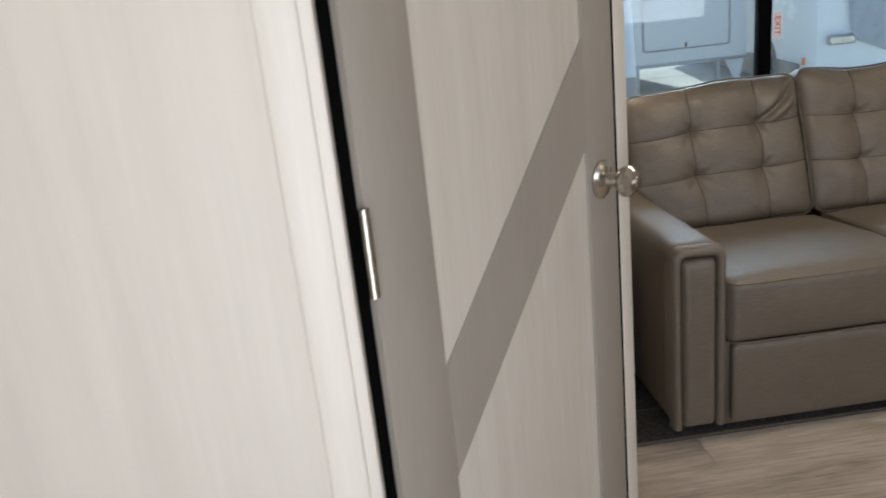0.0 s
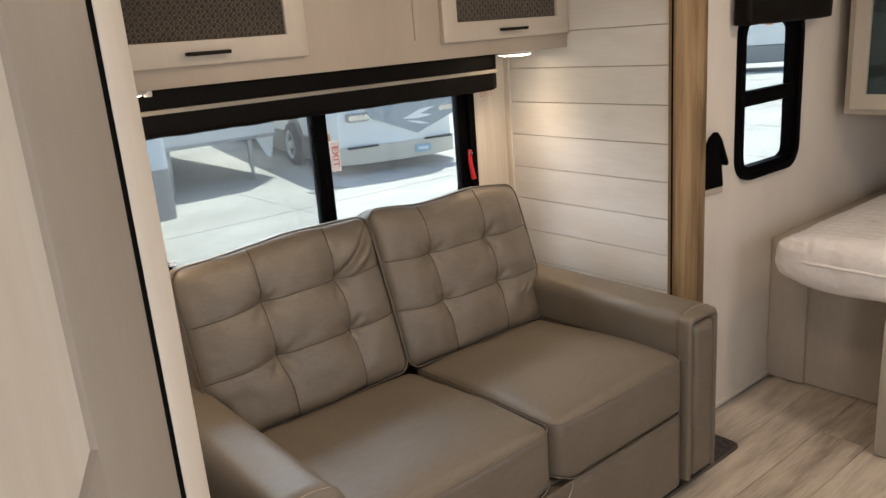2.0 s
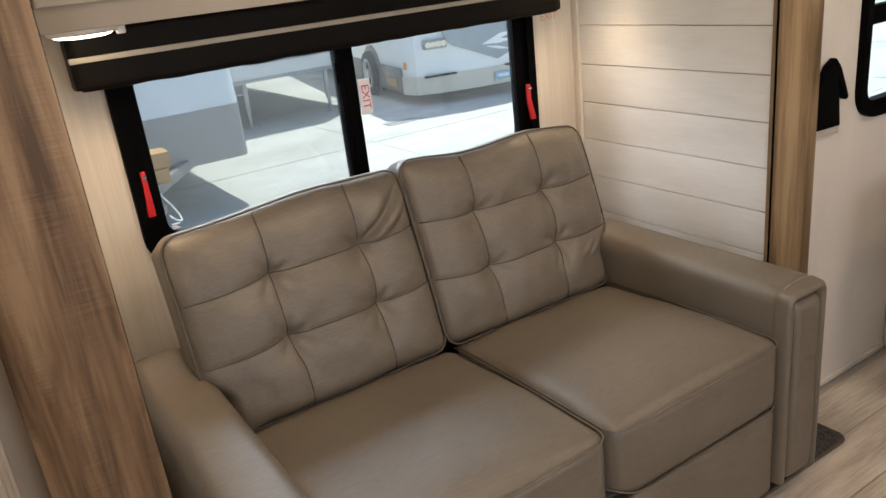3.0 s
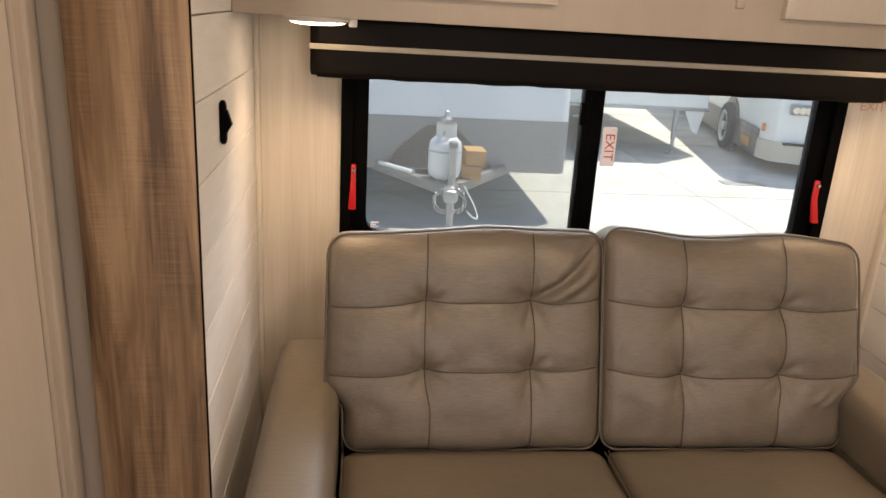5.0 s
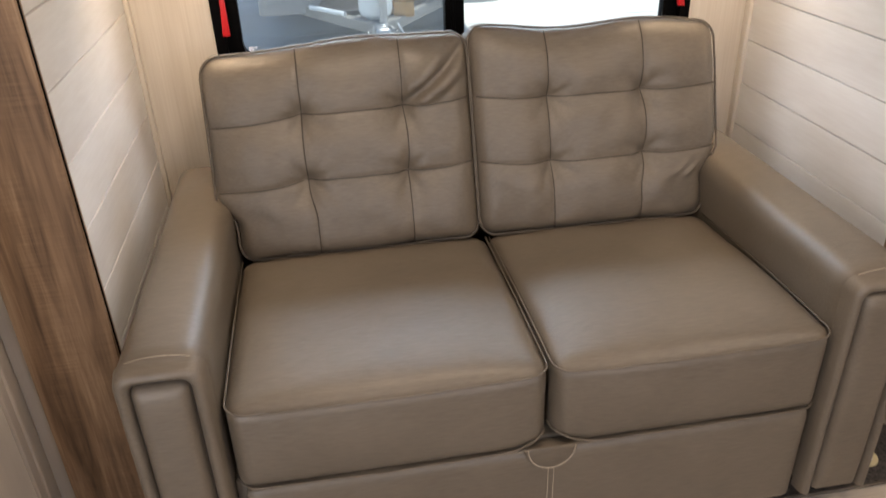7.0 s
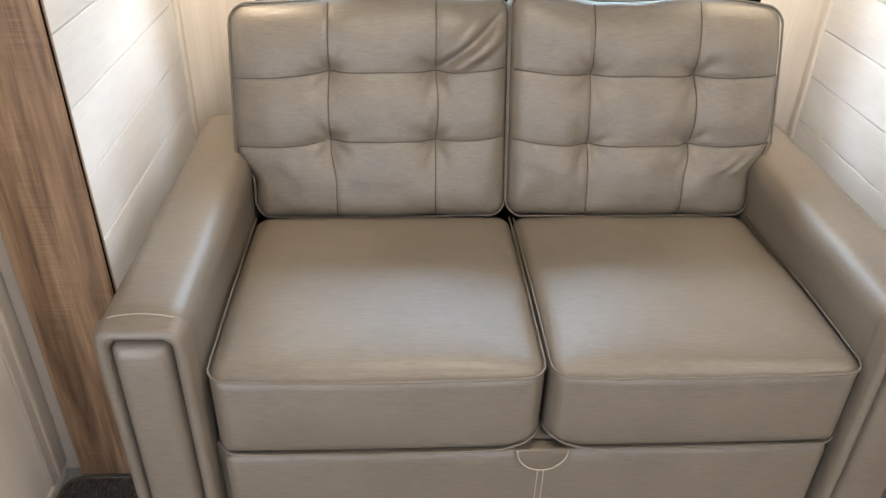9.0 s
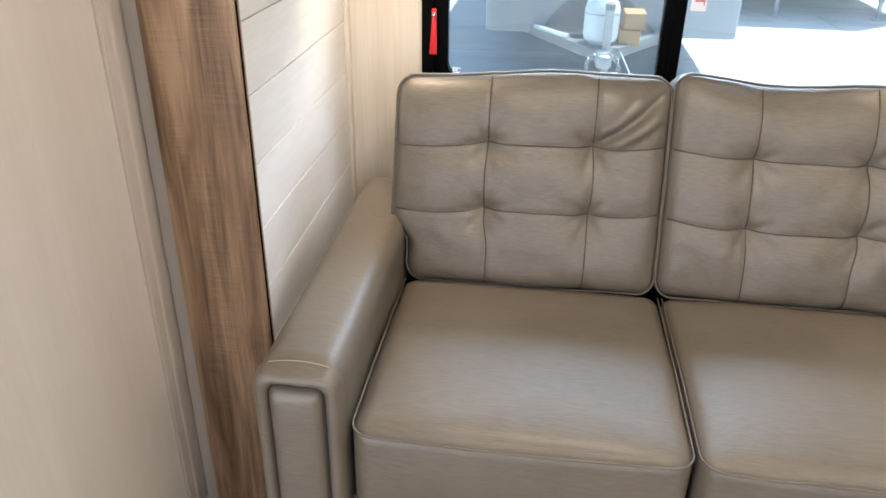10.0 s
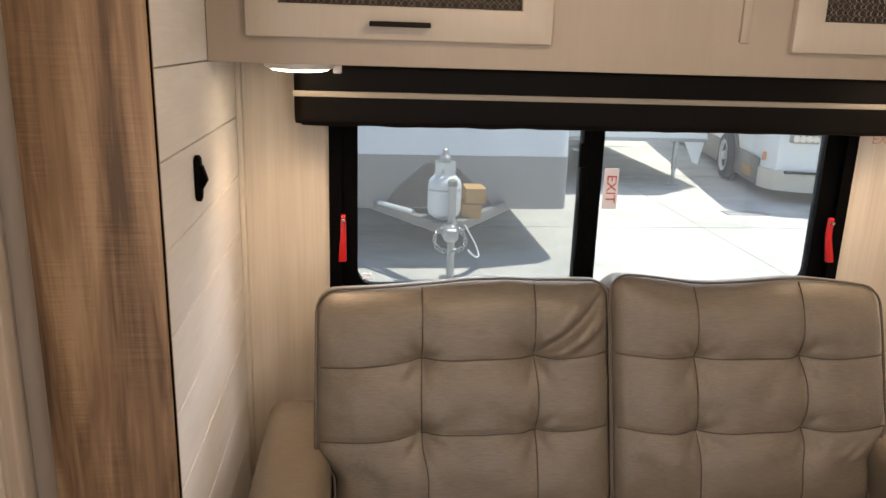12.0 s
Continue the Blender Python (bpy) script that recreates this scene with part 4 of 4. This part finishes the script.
def crumple(p, q):
    """Loose plastic: soft waves, sharp small creases, a hanging uneven lower edge, a faint quilt on top."""
    creases = abs(noise.noise(p * 13)) + 0.6 * abs(noise.noise(p * 29 + Vector((3, 1, 7))))
    quilt = 0.0022 * math.cos((p.x + p.y) * 70) * math.cos((p.x - p.y) * 70) * (q.z > 0.5)
    crown = 0.012 * (1 - q.x ** 4) * (1 - q.y ** 4) * (q.z > 0)
    hang = -0.018 * (0.5 + noise.noise(p * 6)) * max(0.0, -q.z) ** 2
    side = 0.006 * noise.noise(p * 7 + Vector((5, 0, 0))) + 0.008 * (0.4 - creases)
    out = Vector((q.x if abs(q.x) > 0.95 else 0, q.y if abs(q.y) > 0.95 else 0, 0))
    return p + side * out + Vector((0, 0, 0.004 * noise.noise(p * 5) + quilt + crown + hang + 0.006 * (0.4 - creases) * (q.z > 0.2)))


mattress = thing("mattress", (2.1, -0.85, 0.53), "white mattress still wrapped in clear plastic", "mattress")
part("cover", soft_box((1.262, -1.64, 0.548), (2.98, -0.07, 0.735), (0.07, 0.16, 0.07), (150, 140, 18), crumple), PLASTIC_WRAP, mattress, "", "all")
edge_line = [(x, y, 0.648 + 0.004 * noise.noise(Vector((x * 6, y * 6, 0)))) for x, y in rounded_outline(1.264, 2.978, -1.638, -0.072, 0.16, 12)]
part("side_piping", tube(edge_line, 0.006, 8, closed=True), PLASTIC_WRAP, mattress, "white piping along the side", 40)
robe = thing("wardrobe", (2.4, -0.4, 1.06), "white overhead wardrobe with glazed door by the bed", "wardrobe")
part("body", box(2.062, 2.98, -0.9, 0.04, 1.06, TOP - 0.005, 0.004), CABINET, robe, "", True)
for y1 in (0.01, -0.455):
    bm = ring([(y1 - 0.45, 1.085), (y1, 1.085), (y1, 1.98), (y1 - 0.45, 1.98)], [(y1 - 0.39, 1.145), (y1 - 0.06, 1.145), (y1 - 0.06, 1.92), (y1 - 0.39, 1.92)], 0.0, 0.02)
    bmesh.ops.transform(bm, matrix=Matrix.Translation((2.061, 0, 0)) @ Matrix.Rotation(radians(90), 4, "Z"), verts=bm.verts)
    leaf = part("door", bm, CABINET, robe, "white framed glass door")
    # dark sheet behind the glass in place of a shaded inside
    part("dark_back", box(2.056, 2.061, y1 - 0.39, y1 - 0.06, 1.145, 1.92), INSIDE_SHADE, leaf)
    part("pane", box(2.048, 2.052, y1 - 0.392, y1 - 0.058, 1.143, 1.922), GLASS, leaf, "reflecting glass")


# ---- outside ----
GZ = -0.75
ground = structure("ground", prism([(-400, -400), (400, -400), (400, 400), (-400, 400)], GZ - 0.5, GZ), CONCRETE, "pale sunlit concrete yard with faint joints", "ground")
bm = bmesh.new()
for k in range(-3, 9):
    box(3.2 * k + 0.6, 3.2 * k + 0.61, 1.0, 40, GZ, GZ + 0.004, bm=bm)
for k in range(1, 9):
    box(-14, 30, 3.9 * k + 0.4, 3.9 * k + 0.41, GZ, GZ + 0.0045, bm=bm)
structure("ground_joints", bm, JOINT, "grey joints in the concrete yard", "ground")


def wheel(parent, x, y, r, turn):
    """A tyre with a dished rim and its nuts; the axle lies along local x."""
    m = Matrix.Translation((x, y, GZ + r)) @ Matrix.Rotation(radians(turn), 4, "Z") @ Matrix.Rotation(radians(-90), 4, "Y")
    ob = part("wheel", lathe([(0.6 * r, -0.12), (0.93 * r, -0.12), (r, -0.08), (r, 0.08), (0.93 * r, 0.12), (0.66 * r, 0.12), (0.6 * r, 0.08)], m, 32), TYRE, parent, "black tyre", 40)
    part("rim", lathe([(0.1 * r, 0.02), (0.34 * r, 0.03), (0.5 * r, 0.05), (0.63 * r, 0.125), (0.67 * r, 0.125), (0.67 * r, 0.0)], m, 32), RIM, ob, "silver dished rim", 30)
    part("hub", lathe([(0.2 * r, 0.02), (0.2 * r, 0.11), (0.15 * r, 0.13)], m, 16), RIM, ob, "", 30)
    # tyre-black discs on the rim stand in for shaded hand holes
    for k in range(8):
        a = k * math.pi / 4
        part("hand_hole", lathe([(0.07 * r, 0.0), (0.07 * r, 0.008)], m @ Matrix.Translation((0.46 * r * math.cos(a), 0.46 * r * math.sin(a), 0.047)), 10), TYRE, ob)
    return ob


# travel trailer facing the window, with its tongue
A = 6.8
trailer = thing("travel_trailer", (0.3, A, GZ), "travel trailer with silver upper and charcoal lower front", "trailer")
side = rounded_outline(-0.92, 1.6, A, 13.5, 0.12, 4)
bm = prism(side, 0.335, 2.45)
for v in bm.verts:
    if v.co.z > 2 and v.co.y < A + 1:
        v.co.y += 0.3
part("upper_body", bm, SILVER_SKIN, trailer, "pale silver upper skin", 30)
part("lower_body", prism(side, -0.215, 0.334), DARK_SKIN, trailer, "charcoal lower skin", 30)
part("seam_strip", prism(rounded_outline(-0.925, 1.605, A - 0.005, 13.5, 0.12, 4), 0.328, 0.343), DARK_SKIN, trailer, "", 30)
# flat darker patch on the lower front, round the tank
dark_outline = [(-0.36, -0.2), (-0.2, 0.02), (0.08, 0.26), (0.36, 0.26), (0.62, 0.02), (0.82, -0.2)]
part("gravel_guard", prism(dark_outline, 0.0, 0.006, m=Matrix.Translation((0, A - 0.001, 0)) @ Matrix.Rotation(radians(90), 4, "X"), bevel=0.002), SKIRT, trailer, "darker patch on the lower front behind the tongue")
part("under_frame", box(-0.7, 1.35, A + 0.7, 13, -0.34, -0.216), FRAME_STEEL, trailer)
for wx in (-0.82, 1.5):
    for wy in (9.8, 10.7):
        wheel(trailer, wx, wy, 0.34, 180 if wx > 0 else 0)
apex = Vector((0.22, 5.75, -0.19))
for bx, by in ((-0.5, A + 0.15), (1.0, A + 0.15)):
    d = (Vector((bx, by, -0.19)) - apex)
    m = Matrix.Translation((Vector((bx, by, -0.19)) + apex) / 2) @ Matrix.Rotation(math.atan2(d.y, d.x), 4, "Z")
    bm = box(-d.length / 2, d.length / 2, -0.035, 0.035, -0.05, 0.05, 0.006)
    bmesh.ops.transform(bm, matrix=m, verts=bm.verts)
    part("tongue_rail", bm, FRAME_STEEL, trailer, "grey steel tongue rail", True)
part("tank_tray", prism([(-0.13, 6.15), (0.57, 6.15), (0.36, 5.85), (0.08, 5.85)], -0.15, -0.13), FRAME_STEEL, trailer)
part("coupler", soft_box((0.15, 5.52, -0.25), (0.29, 5.8, -0.13), 0.04, (8, 10, 8)), STEEL, trailer, "", "all")
jack = part("tongue_jack", tube([(0.25, 5.8, GZ + 0.02), (0.25, 5.8, 0.22)], 0.036, 14), STEEL, trailer, "galvanised tongue jack", True)
part("jack_cap", lathe([(0.044, 0), (0.044, 0.05), (0.02, 0.065)], Matrix.Translation((0.25, 5.8, 0.21)), 14), FRAME_STEEL, jack, "", 30)
part("jack_foot", lathe([(0.09, 0), (0.09, 0.012), (0.05, 0.025)], Matrix.Translation((0.25, 5.8, GZ)), 14), STEEL, jack, "", 30)
for k in range(26):
    a = math.pi * 2 * k / 26
    c = Vector((0.22 + 0.14 * math.cos(a), 5.62 + 0.03 * math.sin(3 * a), -0.25 + 0.11 * math.sin(a)))
    loop = [(c.x + 0.017 * math.cos(t) * math.cos(a + k), c.y + 0.017 * math.cos(t) * math.sin(a + k), c.z + 0.022 * math.sin(t)) for t in [2 * math.pi * i / 8 for i in range(8)]]
    part("chain_link", tube(loop, 0.006, 5, closed=True), STEEL, trailer)
cable = [(0.38 + 0.12 * math.sin(math.pi * i / 14), 5.85 - 0.02 * i, -0.16 - 0.26 * math.sin(math.pi * i / 18)) for i in range(15)]
part("cable", tube(cable, 0.008, 6), TANK_WHITE, trailer, "pale breakaway cable")
part("stabiliser_bar", tube([(-0.4, 6.62, -0.12), (-0.08, 6.2, -0.12)], 0.022, 8), TANK_WHITE, trailer, "", True)
tank = thing("propane_tank", (0.2, 6.02, -0.13), "white propane tank with collar on the trailer tongue", "propane tank")
m = Matrix.Translation((0.2, 6.02, -0.13))
part("cylinder", lathe([(0.1, 0.0), (0.11, 0.02), (0.14, 0.03), (0.158, 0.08), (0.158, 0.3), (0.145, 0.36), (0.1, 0.405), (0.04, 0.42)], m, 32), TANK_WHITE, tank, "", 40)
part("band", lathe([(0.161, 0.27), (0.161, 0.285)], m, 32), STEEL, tank, "", 40)
bm = bmesh.new()
for k in range(22):
    a0, a1 = radians(-160 + 320 * k / 22), radians(-160 + 320 * (k + 1) / 22)
    zlow = 0.4 if k % 7 not in (3,) else 0.47
    vs = [bm.verts.new(m @ Vector((0.098 * math.cos(a), 0.098 * math.sin(a), z))) for a, z in ((a0, zlow), (a1, zlow), (a1, 0.53), (a0, 0.53))]
    bm.faces.new(vs)
bmesh.ops.solidify(bm, geom=bm.faces[:], thickness=0.006)
part("collar", bm, TANK_WHITE, tank, "slotted white collar")
part("valve", lathe([(0.03, 0.41), (0.03, 0.5), (0.052, 0.52), (0.055, 0.57), (0.03, 0.6), (0.026, 0.64), (0.012, 0.65)], m, 14), STEEL, tank, "metal valve and regulator", 30)
for z0, dx in ((-0.155, 0.0), (-0.006, 0.035)):
    block = thing("wood_block", (0.47 + dx, 6.16, z0), "orange-brown cut wood block on the trailer tongue", "wood block", "wood blocks")
    part("timber", box(0.37 + dx, 0.56 + dx, 6.02, 6.3, z0 + 0.01, z0 + 0.15, 0.004), BLOCK_WOOD, block)
    part("end_cut", box(0.372 + dx, 0.558 + dx, 6.016, 6.021, z0 + 0.013, z0 + 0.147), BLOCK_WOOD, block)

# fifth-wheel trailer further back
fifth = thing("fifth_wheel_trailer", (4.0, 11.2, GZ), "white fifth-wheel trailer nose on landing legs", "trailer")
B = 11.2
part("body", prism(rounded_outline(1.3, 5.12, B, 18, 0.05, 3), 0.0, 3.3), GELCOAT, fifth, "", 30)
part("lower_trim", box(1.29, 5.13, B - 0.012, 17.9, -0.02, 0.04, 0.01), STEEL, fifth, "", True)
outer, inner = rounded_outline(3.22, 4.8, 0.25, 1.15, 0.06, 4), rounded_outline(3.248, 4.772, 0.278, 1.122, 0.05, 4)
hatch = part("hatch", ring(outer, inner, B - 0.014, B - 0.001), DARK_SKIN, fifth, "dark gasket of a luggage hatch")
part("hatch_lock", box(3.98, 4.02, B - 0.02, B - 0.002, 0.29, 0.36, 0.004), BLACK, hatch)
for lx in (3.13, 4.6):
    leg = part("landing_leg", box(lx - 0.035, lx + 0.035, B + 0.02, B + 0.09, GZ + 0.25, 0.0, 0.004), STEEL, fifth, "galvanised landing leg", True)
    part("leg_tube", box(lx - 0.024, lx + 0.024, B + 0.03, B + 0.08, GZ + 0.02, GZ + 0.3, 0.003), STEEL, leg, "", True)
    part("leg_foot", box(lx - 0.08, lx + 0.08, B - 0.02, B + 0.13, GZ, GZ + 0.02, 0.004), STEEL, leg, "", True)
part("cross_bar", box(2.85, 3.13, B + 0.05, B + 0.09, -0.2, -0.17), STEEL, fifth)
part("leg_shroud", prism([(4.72, 0.0), (5.08, 0.0), (5.0, -0.4), (4.9, -0.36)], 0, 0.012, m=Matrix.Translation((0, B + 0.05, 0)) @ Matrix.Rotation(radians(90), 4, "X")), GELCOAT, fifth, "hanging white plastic flap")
for wy in (14.2, 15.1):
    wheel(fifth, 2.95, wy, 0.4, 0)

# motorhome
C = Matrix.Translation((5.5, 9.85, 0.22)) @ Matrix.Rotation(radians(-11.8), 4, "Z")
coach = thing("motorhome", C, "tan and white motorhome with blue-grey swoosh nose", "motorhome")
nose = [(0.0, 0.35), (0.12, 0.08), (0.5, -0.06), (1.2, -0.12), (1.9, -0.06), (2.28, 0.08), (2.4, 0.35), (2.4, 9), (0, 9)]


def scaled(line, d):
    return [(1.2 + (x - 1.2) * (1 + d / 1.2), y - d if y < 1 else y) for x, y in line]


part("bumper", prism(scaled(nose, 0.03), -0.78, -0.48), TAN_SKIN, coach, "tan bumper and skirt", 30, local=True)
part("white_nose", prism(nose, -0.48, -0.05), GELCOAT, coach, "white nose band", 30, local=True)
part("upper_nose", prism(nose, -0.05, 2.6), GELCOAT, coach, "", 30, local=True)
# blue-grey V panel over the nose
v_panel = part("nose_panel", prism([(0.68, -0.02), (1.5, -0.36), (2.3, -0.06), (2.35, 0.9), (0.45, 0.9), (0.55, 0.15)], 0.0, 0.02, m=Matrix.Translation((0, -0.13, 0)) @ Matrix.Rotation(radians(90), 4, "X")), BLUE_GREY, coach, "blue-grey painted panel", local=True)
for pts in ([(1.23, -0.09), (1.58, 0.05), (1.88, 0.07), (1.58, -0.03), (1.83, -0.07), (1.53, -0.11)], [(1.28, -0.12), (1.53, -0.15), (1.78, -0.23), (1.53, -0.2)]):
    part("swoosh", prism(pts, 0.0, 0.006, m=Matrix.Translation((0, -0.152, 0)) @ Matrix.Rotation(radians(90), 4, "X")), GELCOAT, v_panel, "white swoosh mark", local=True)
for hx in (0.42, 2.14):
    lamp_ob = part("headlight", box(hx - 0.2, hx + 0.2, -0.14, 0.0, -0.05, 0.1, 0.03), DARK_SKIN, coach, "", True, local=True)
    for k in range(4):
        part("light_bowl", lathe([(0.01, 0.0), (0.05, 0.012), (0.05, 0.02)], Matrix.Translation((hx - 0.135 + 0.09 * k, -0.135, 0.025)) @ Matrix.Rotation(radians(90), 4, "X"), 14), CHROME, lamp_ob, "", True, local=True)
part("side_marker", box(-0.02, 0.02, 0.28, 0.36, -0.36, -0.24, 0.006), ORANGE, coach, "amber side marker", True, local=True)
for a, b in ((0.2, 0.75), (1.65, 2.2)):
    part("bumper_slot", box(a, b, -0.135, -0.05, -0.5, -0.47), BLACK, coach, "", local=True)
plate = part("plate", box(1.43, 1.73, -0.175, -0.16, -0.7, -0.57, 0.004), PLATE_BLUE, coach, "pale blue plate", local=True)
part("plate_bar", box(1.48, 1.68, -0.179, -0.1745, -0.66, -0.61), TANK_WHITE, plate, "", local=True)
part("skirt", box(-0.04, -0.01, 0.45, 1.72, -0.78, -0.35, 0.01), SKIRT, coach, "taupe side skirt", True, local=True)
part("skirt_rear", box(-0.04, -0.01, 2.68, 8.9, -0.78, -0.35, 0.01), SKIRT, coach, "", True, local=True)
part("side_step", box(-0.06, -0.035, 0.75, 1.25, -0.7, -0.54, 0.01), BLOCK_WOOD, coach, "copper-coloured step door", True, local=True)
arch = part("wheel_arch", lathe([(0.44, -0.02), (0.5, -0.02), (0.5, 0.02), (0.44, 0.02)], Matrix.Translation((-0.02, 2.2, GZ + 0.2)) @ Matrix.Rotation(radians(-90), 4, "Y"), 28), SKIRT, coach, "", 40, local=True)
hub_at = C @ Vector((-0.02, 2.2, 0))
wheel(coach, hub_at.x, hub_at.y, 0.41, -11.8)

# cover plate lying on the yard
cover = thing("drain_cover", (4.8, 9.1, GZ), "flat pale drain cover in the concrete", "drain cover")
part("lid", box(4.5, 5.1, 8.95, 9.2, GZ, GZ + 0.012, 0.004), STEEL, cover)

# far row of trailers seen through the small window
for k, (fx, fy, w, h, turn) in enumerate(((26.5, 15.5, 5.2, 3.2, 30), (34, 11.0, 9, 3.0, 20), (36, 29, 10, 3.0, 35))):
    m = Matrix.Translation((fx, fy, GZ)) @ Matrix.Rotation(radians(turn), 4, "Z")
    far = thing("parked_trailer", m, "white travel trailer parked far across the yard", "trailer", "far parked trailers")
    part("body", box(-1.2, 1.2, -w / 2, w / 2, 0.95, h, 0.08), GELCOAT, far, "", True, local=True)
    part("lower_body", box(-1.19, 1.19, -w / 2 + 0.02, w / 2 - 0.02, 0.32, 0.945, 0.05), DARK_SKIN, far, "", local=True)
    part("marker_light", box(-1.215, -1.19, -w / 2 + 0.6, -w / 2 + 0.85, 1.66, 1.74, 0.006), ORANGE, far, "amber marker light", local=True)
    for y in (-1.5, 0.8):
        win_ob = part("window", box(-1.215, -1.19, y, y + 0.9, 1.8, 2.4, 0.01), BLACK, far, "", True, local=True)
        part("pane", box(-1.222, -1.214, y + 0.06, y + 0.84, 1.86, 2.34), BLUE_GREY, win_ob, "", local=True)
    for y in (-0.5, 0.5):
        part("wheel", lathe([(0.34, -0.1), (0.36, 0), (0.34, 0.1)], Matrix.Translation((-1.1, y, 0.36)) @ Matrix.Rotation(radians(90), 4, "Y"), 20), TYRE, far, "", 40, local=True)

# ---- shiplap boards, floor planks ----
def boards(parent, x, first, pitch):
    """Horizontal boards along y, proud of the wall at x, with open joints between them."""
    d = 0.008
    mesh = None
    k0 = -int(first / pitch)
    for k in range(k0 - 1, 20):
        z0, z1 = first + k * pitch + 0.0014, first + (k + 1) * pitch - 0.0014
        if z1 < 0.02 or z0 > TOP - 0.02:
            continue
        if mesh is None:
            bm = box(0, d, MAIN + 0.002, BACK - 0.002, 0, z1 - z0, 0.0012, 1)
            ob = part("board", bm, SHIPLAP, parent)
            mesh = ob.data
        else:
            ob = new("board", mesh)
            ob.parent = parent
        ob.location = (x, 0, z0)


boards(slide_wall_l, SLIDE_L - 0.008, 1.162, 0.137)
boards(slide_wall_r, SLIDE_R, 1.096, 0.1315)

PW, PL = 0.168, 1.22
plank_mesh = None
rng = random.Random(11)
for row in range(15):
    y = 0.065 - (row + 1) * PW
    x = -2.45 - rng.random() * PL
    while x < 3.0:
        if x > -2.45 - PL and x + PL > -2.45:
            a, b = max(x, -2.45), min(x + PL, 3.0)
            if b - a < PL - 0.001:
                ob = part("plank", box(0.0009, b - a - 0.0009, 0.0009, PW - 0.0009, -0.012, 0.0, 0.0008, 1), PLANK, floor)
            elif plank_mesh is None:
                ob = part("plank", box(0.0009, PL - 0.0009, 0.0009, PW - 0.0009, -0.012, 0.0, 0.0008, 1), PLANK, floor)
                plank_mesh = ob.data
            else:
                ob = new("plank", plank_mesh)
                ob.parent = floor
            ob.location = (a, y, 0)
        x += PL
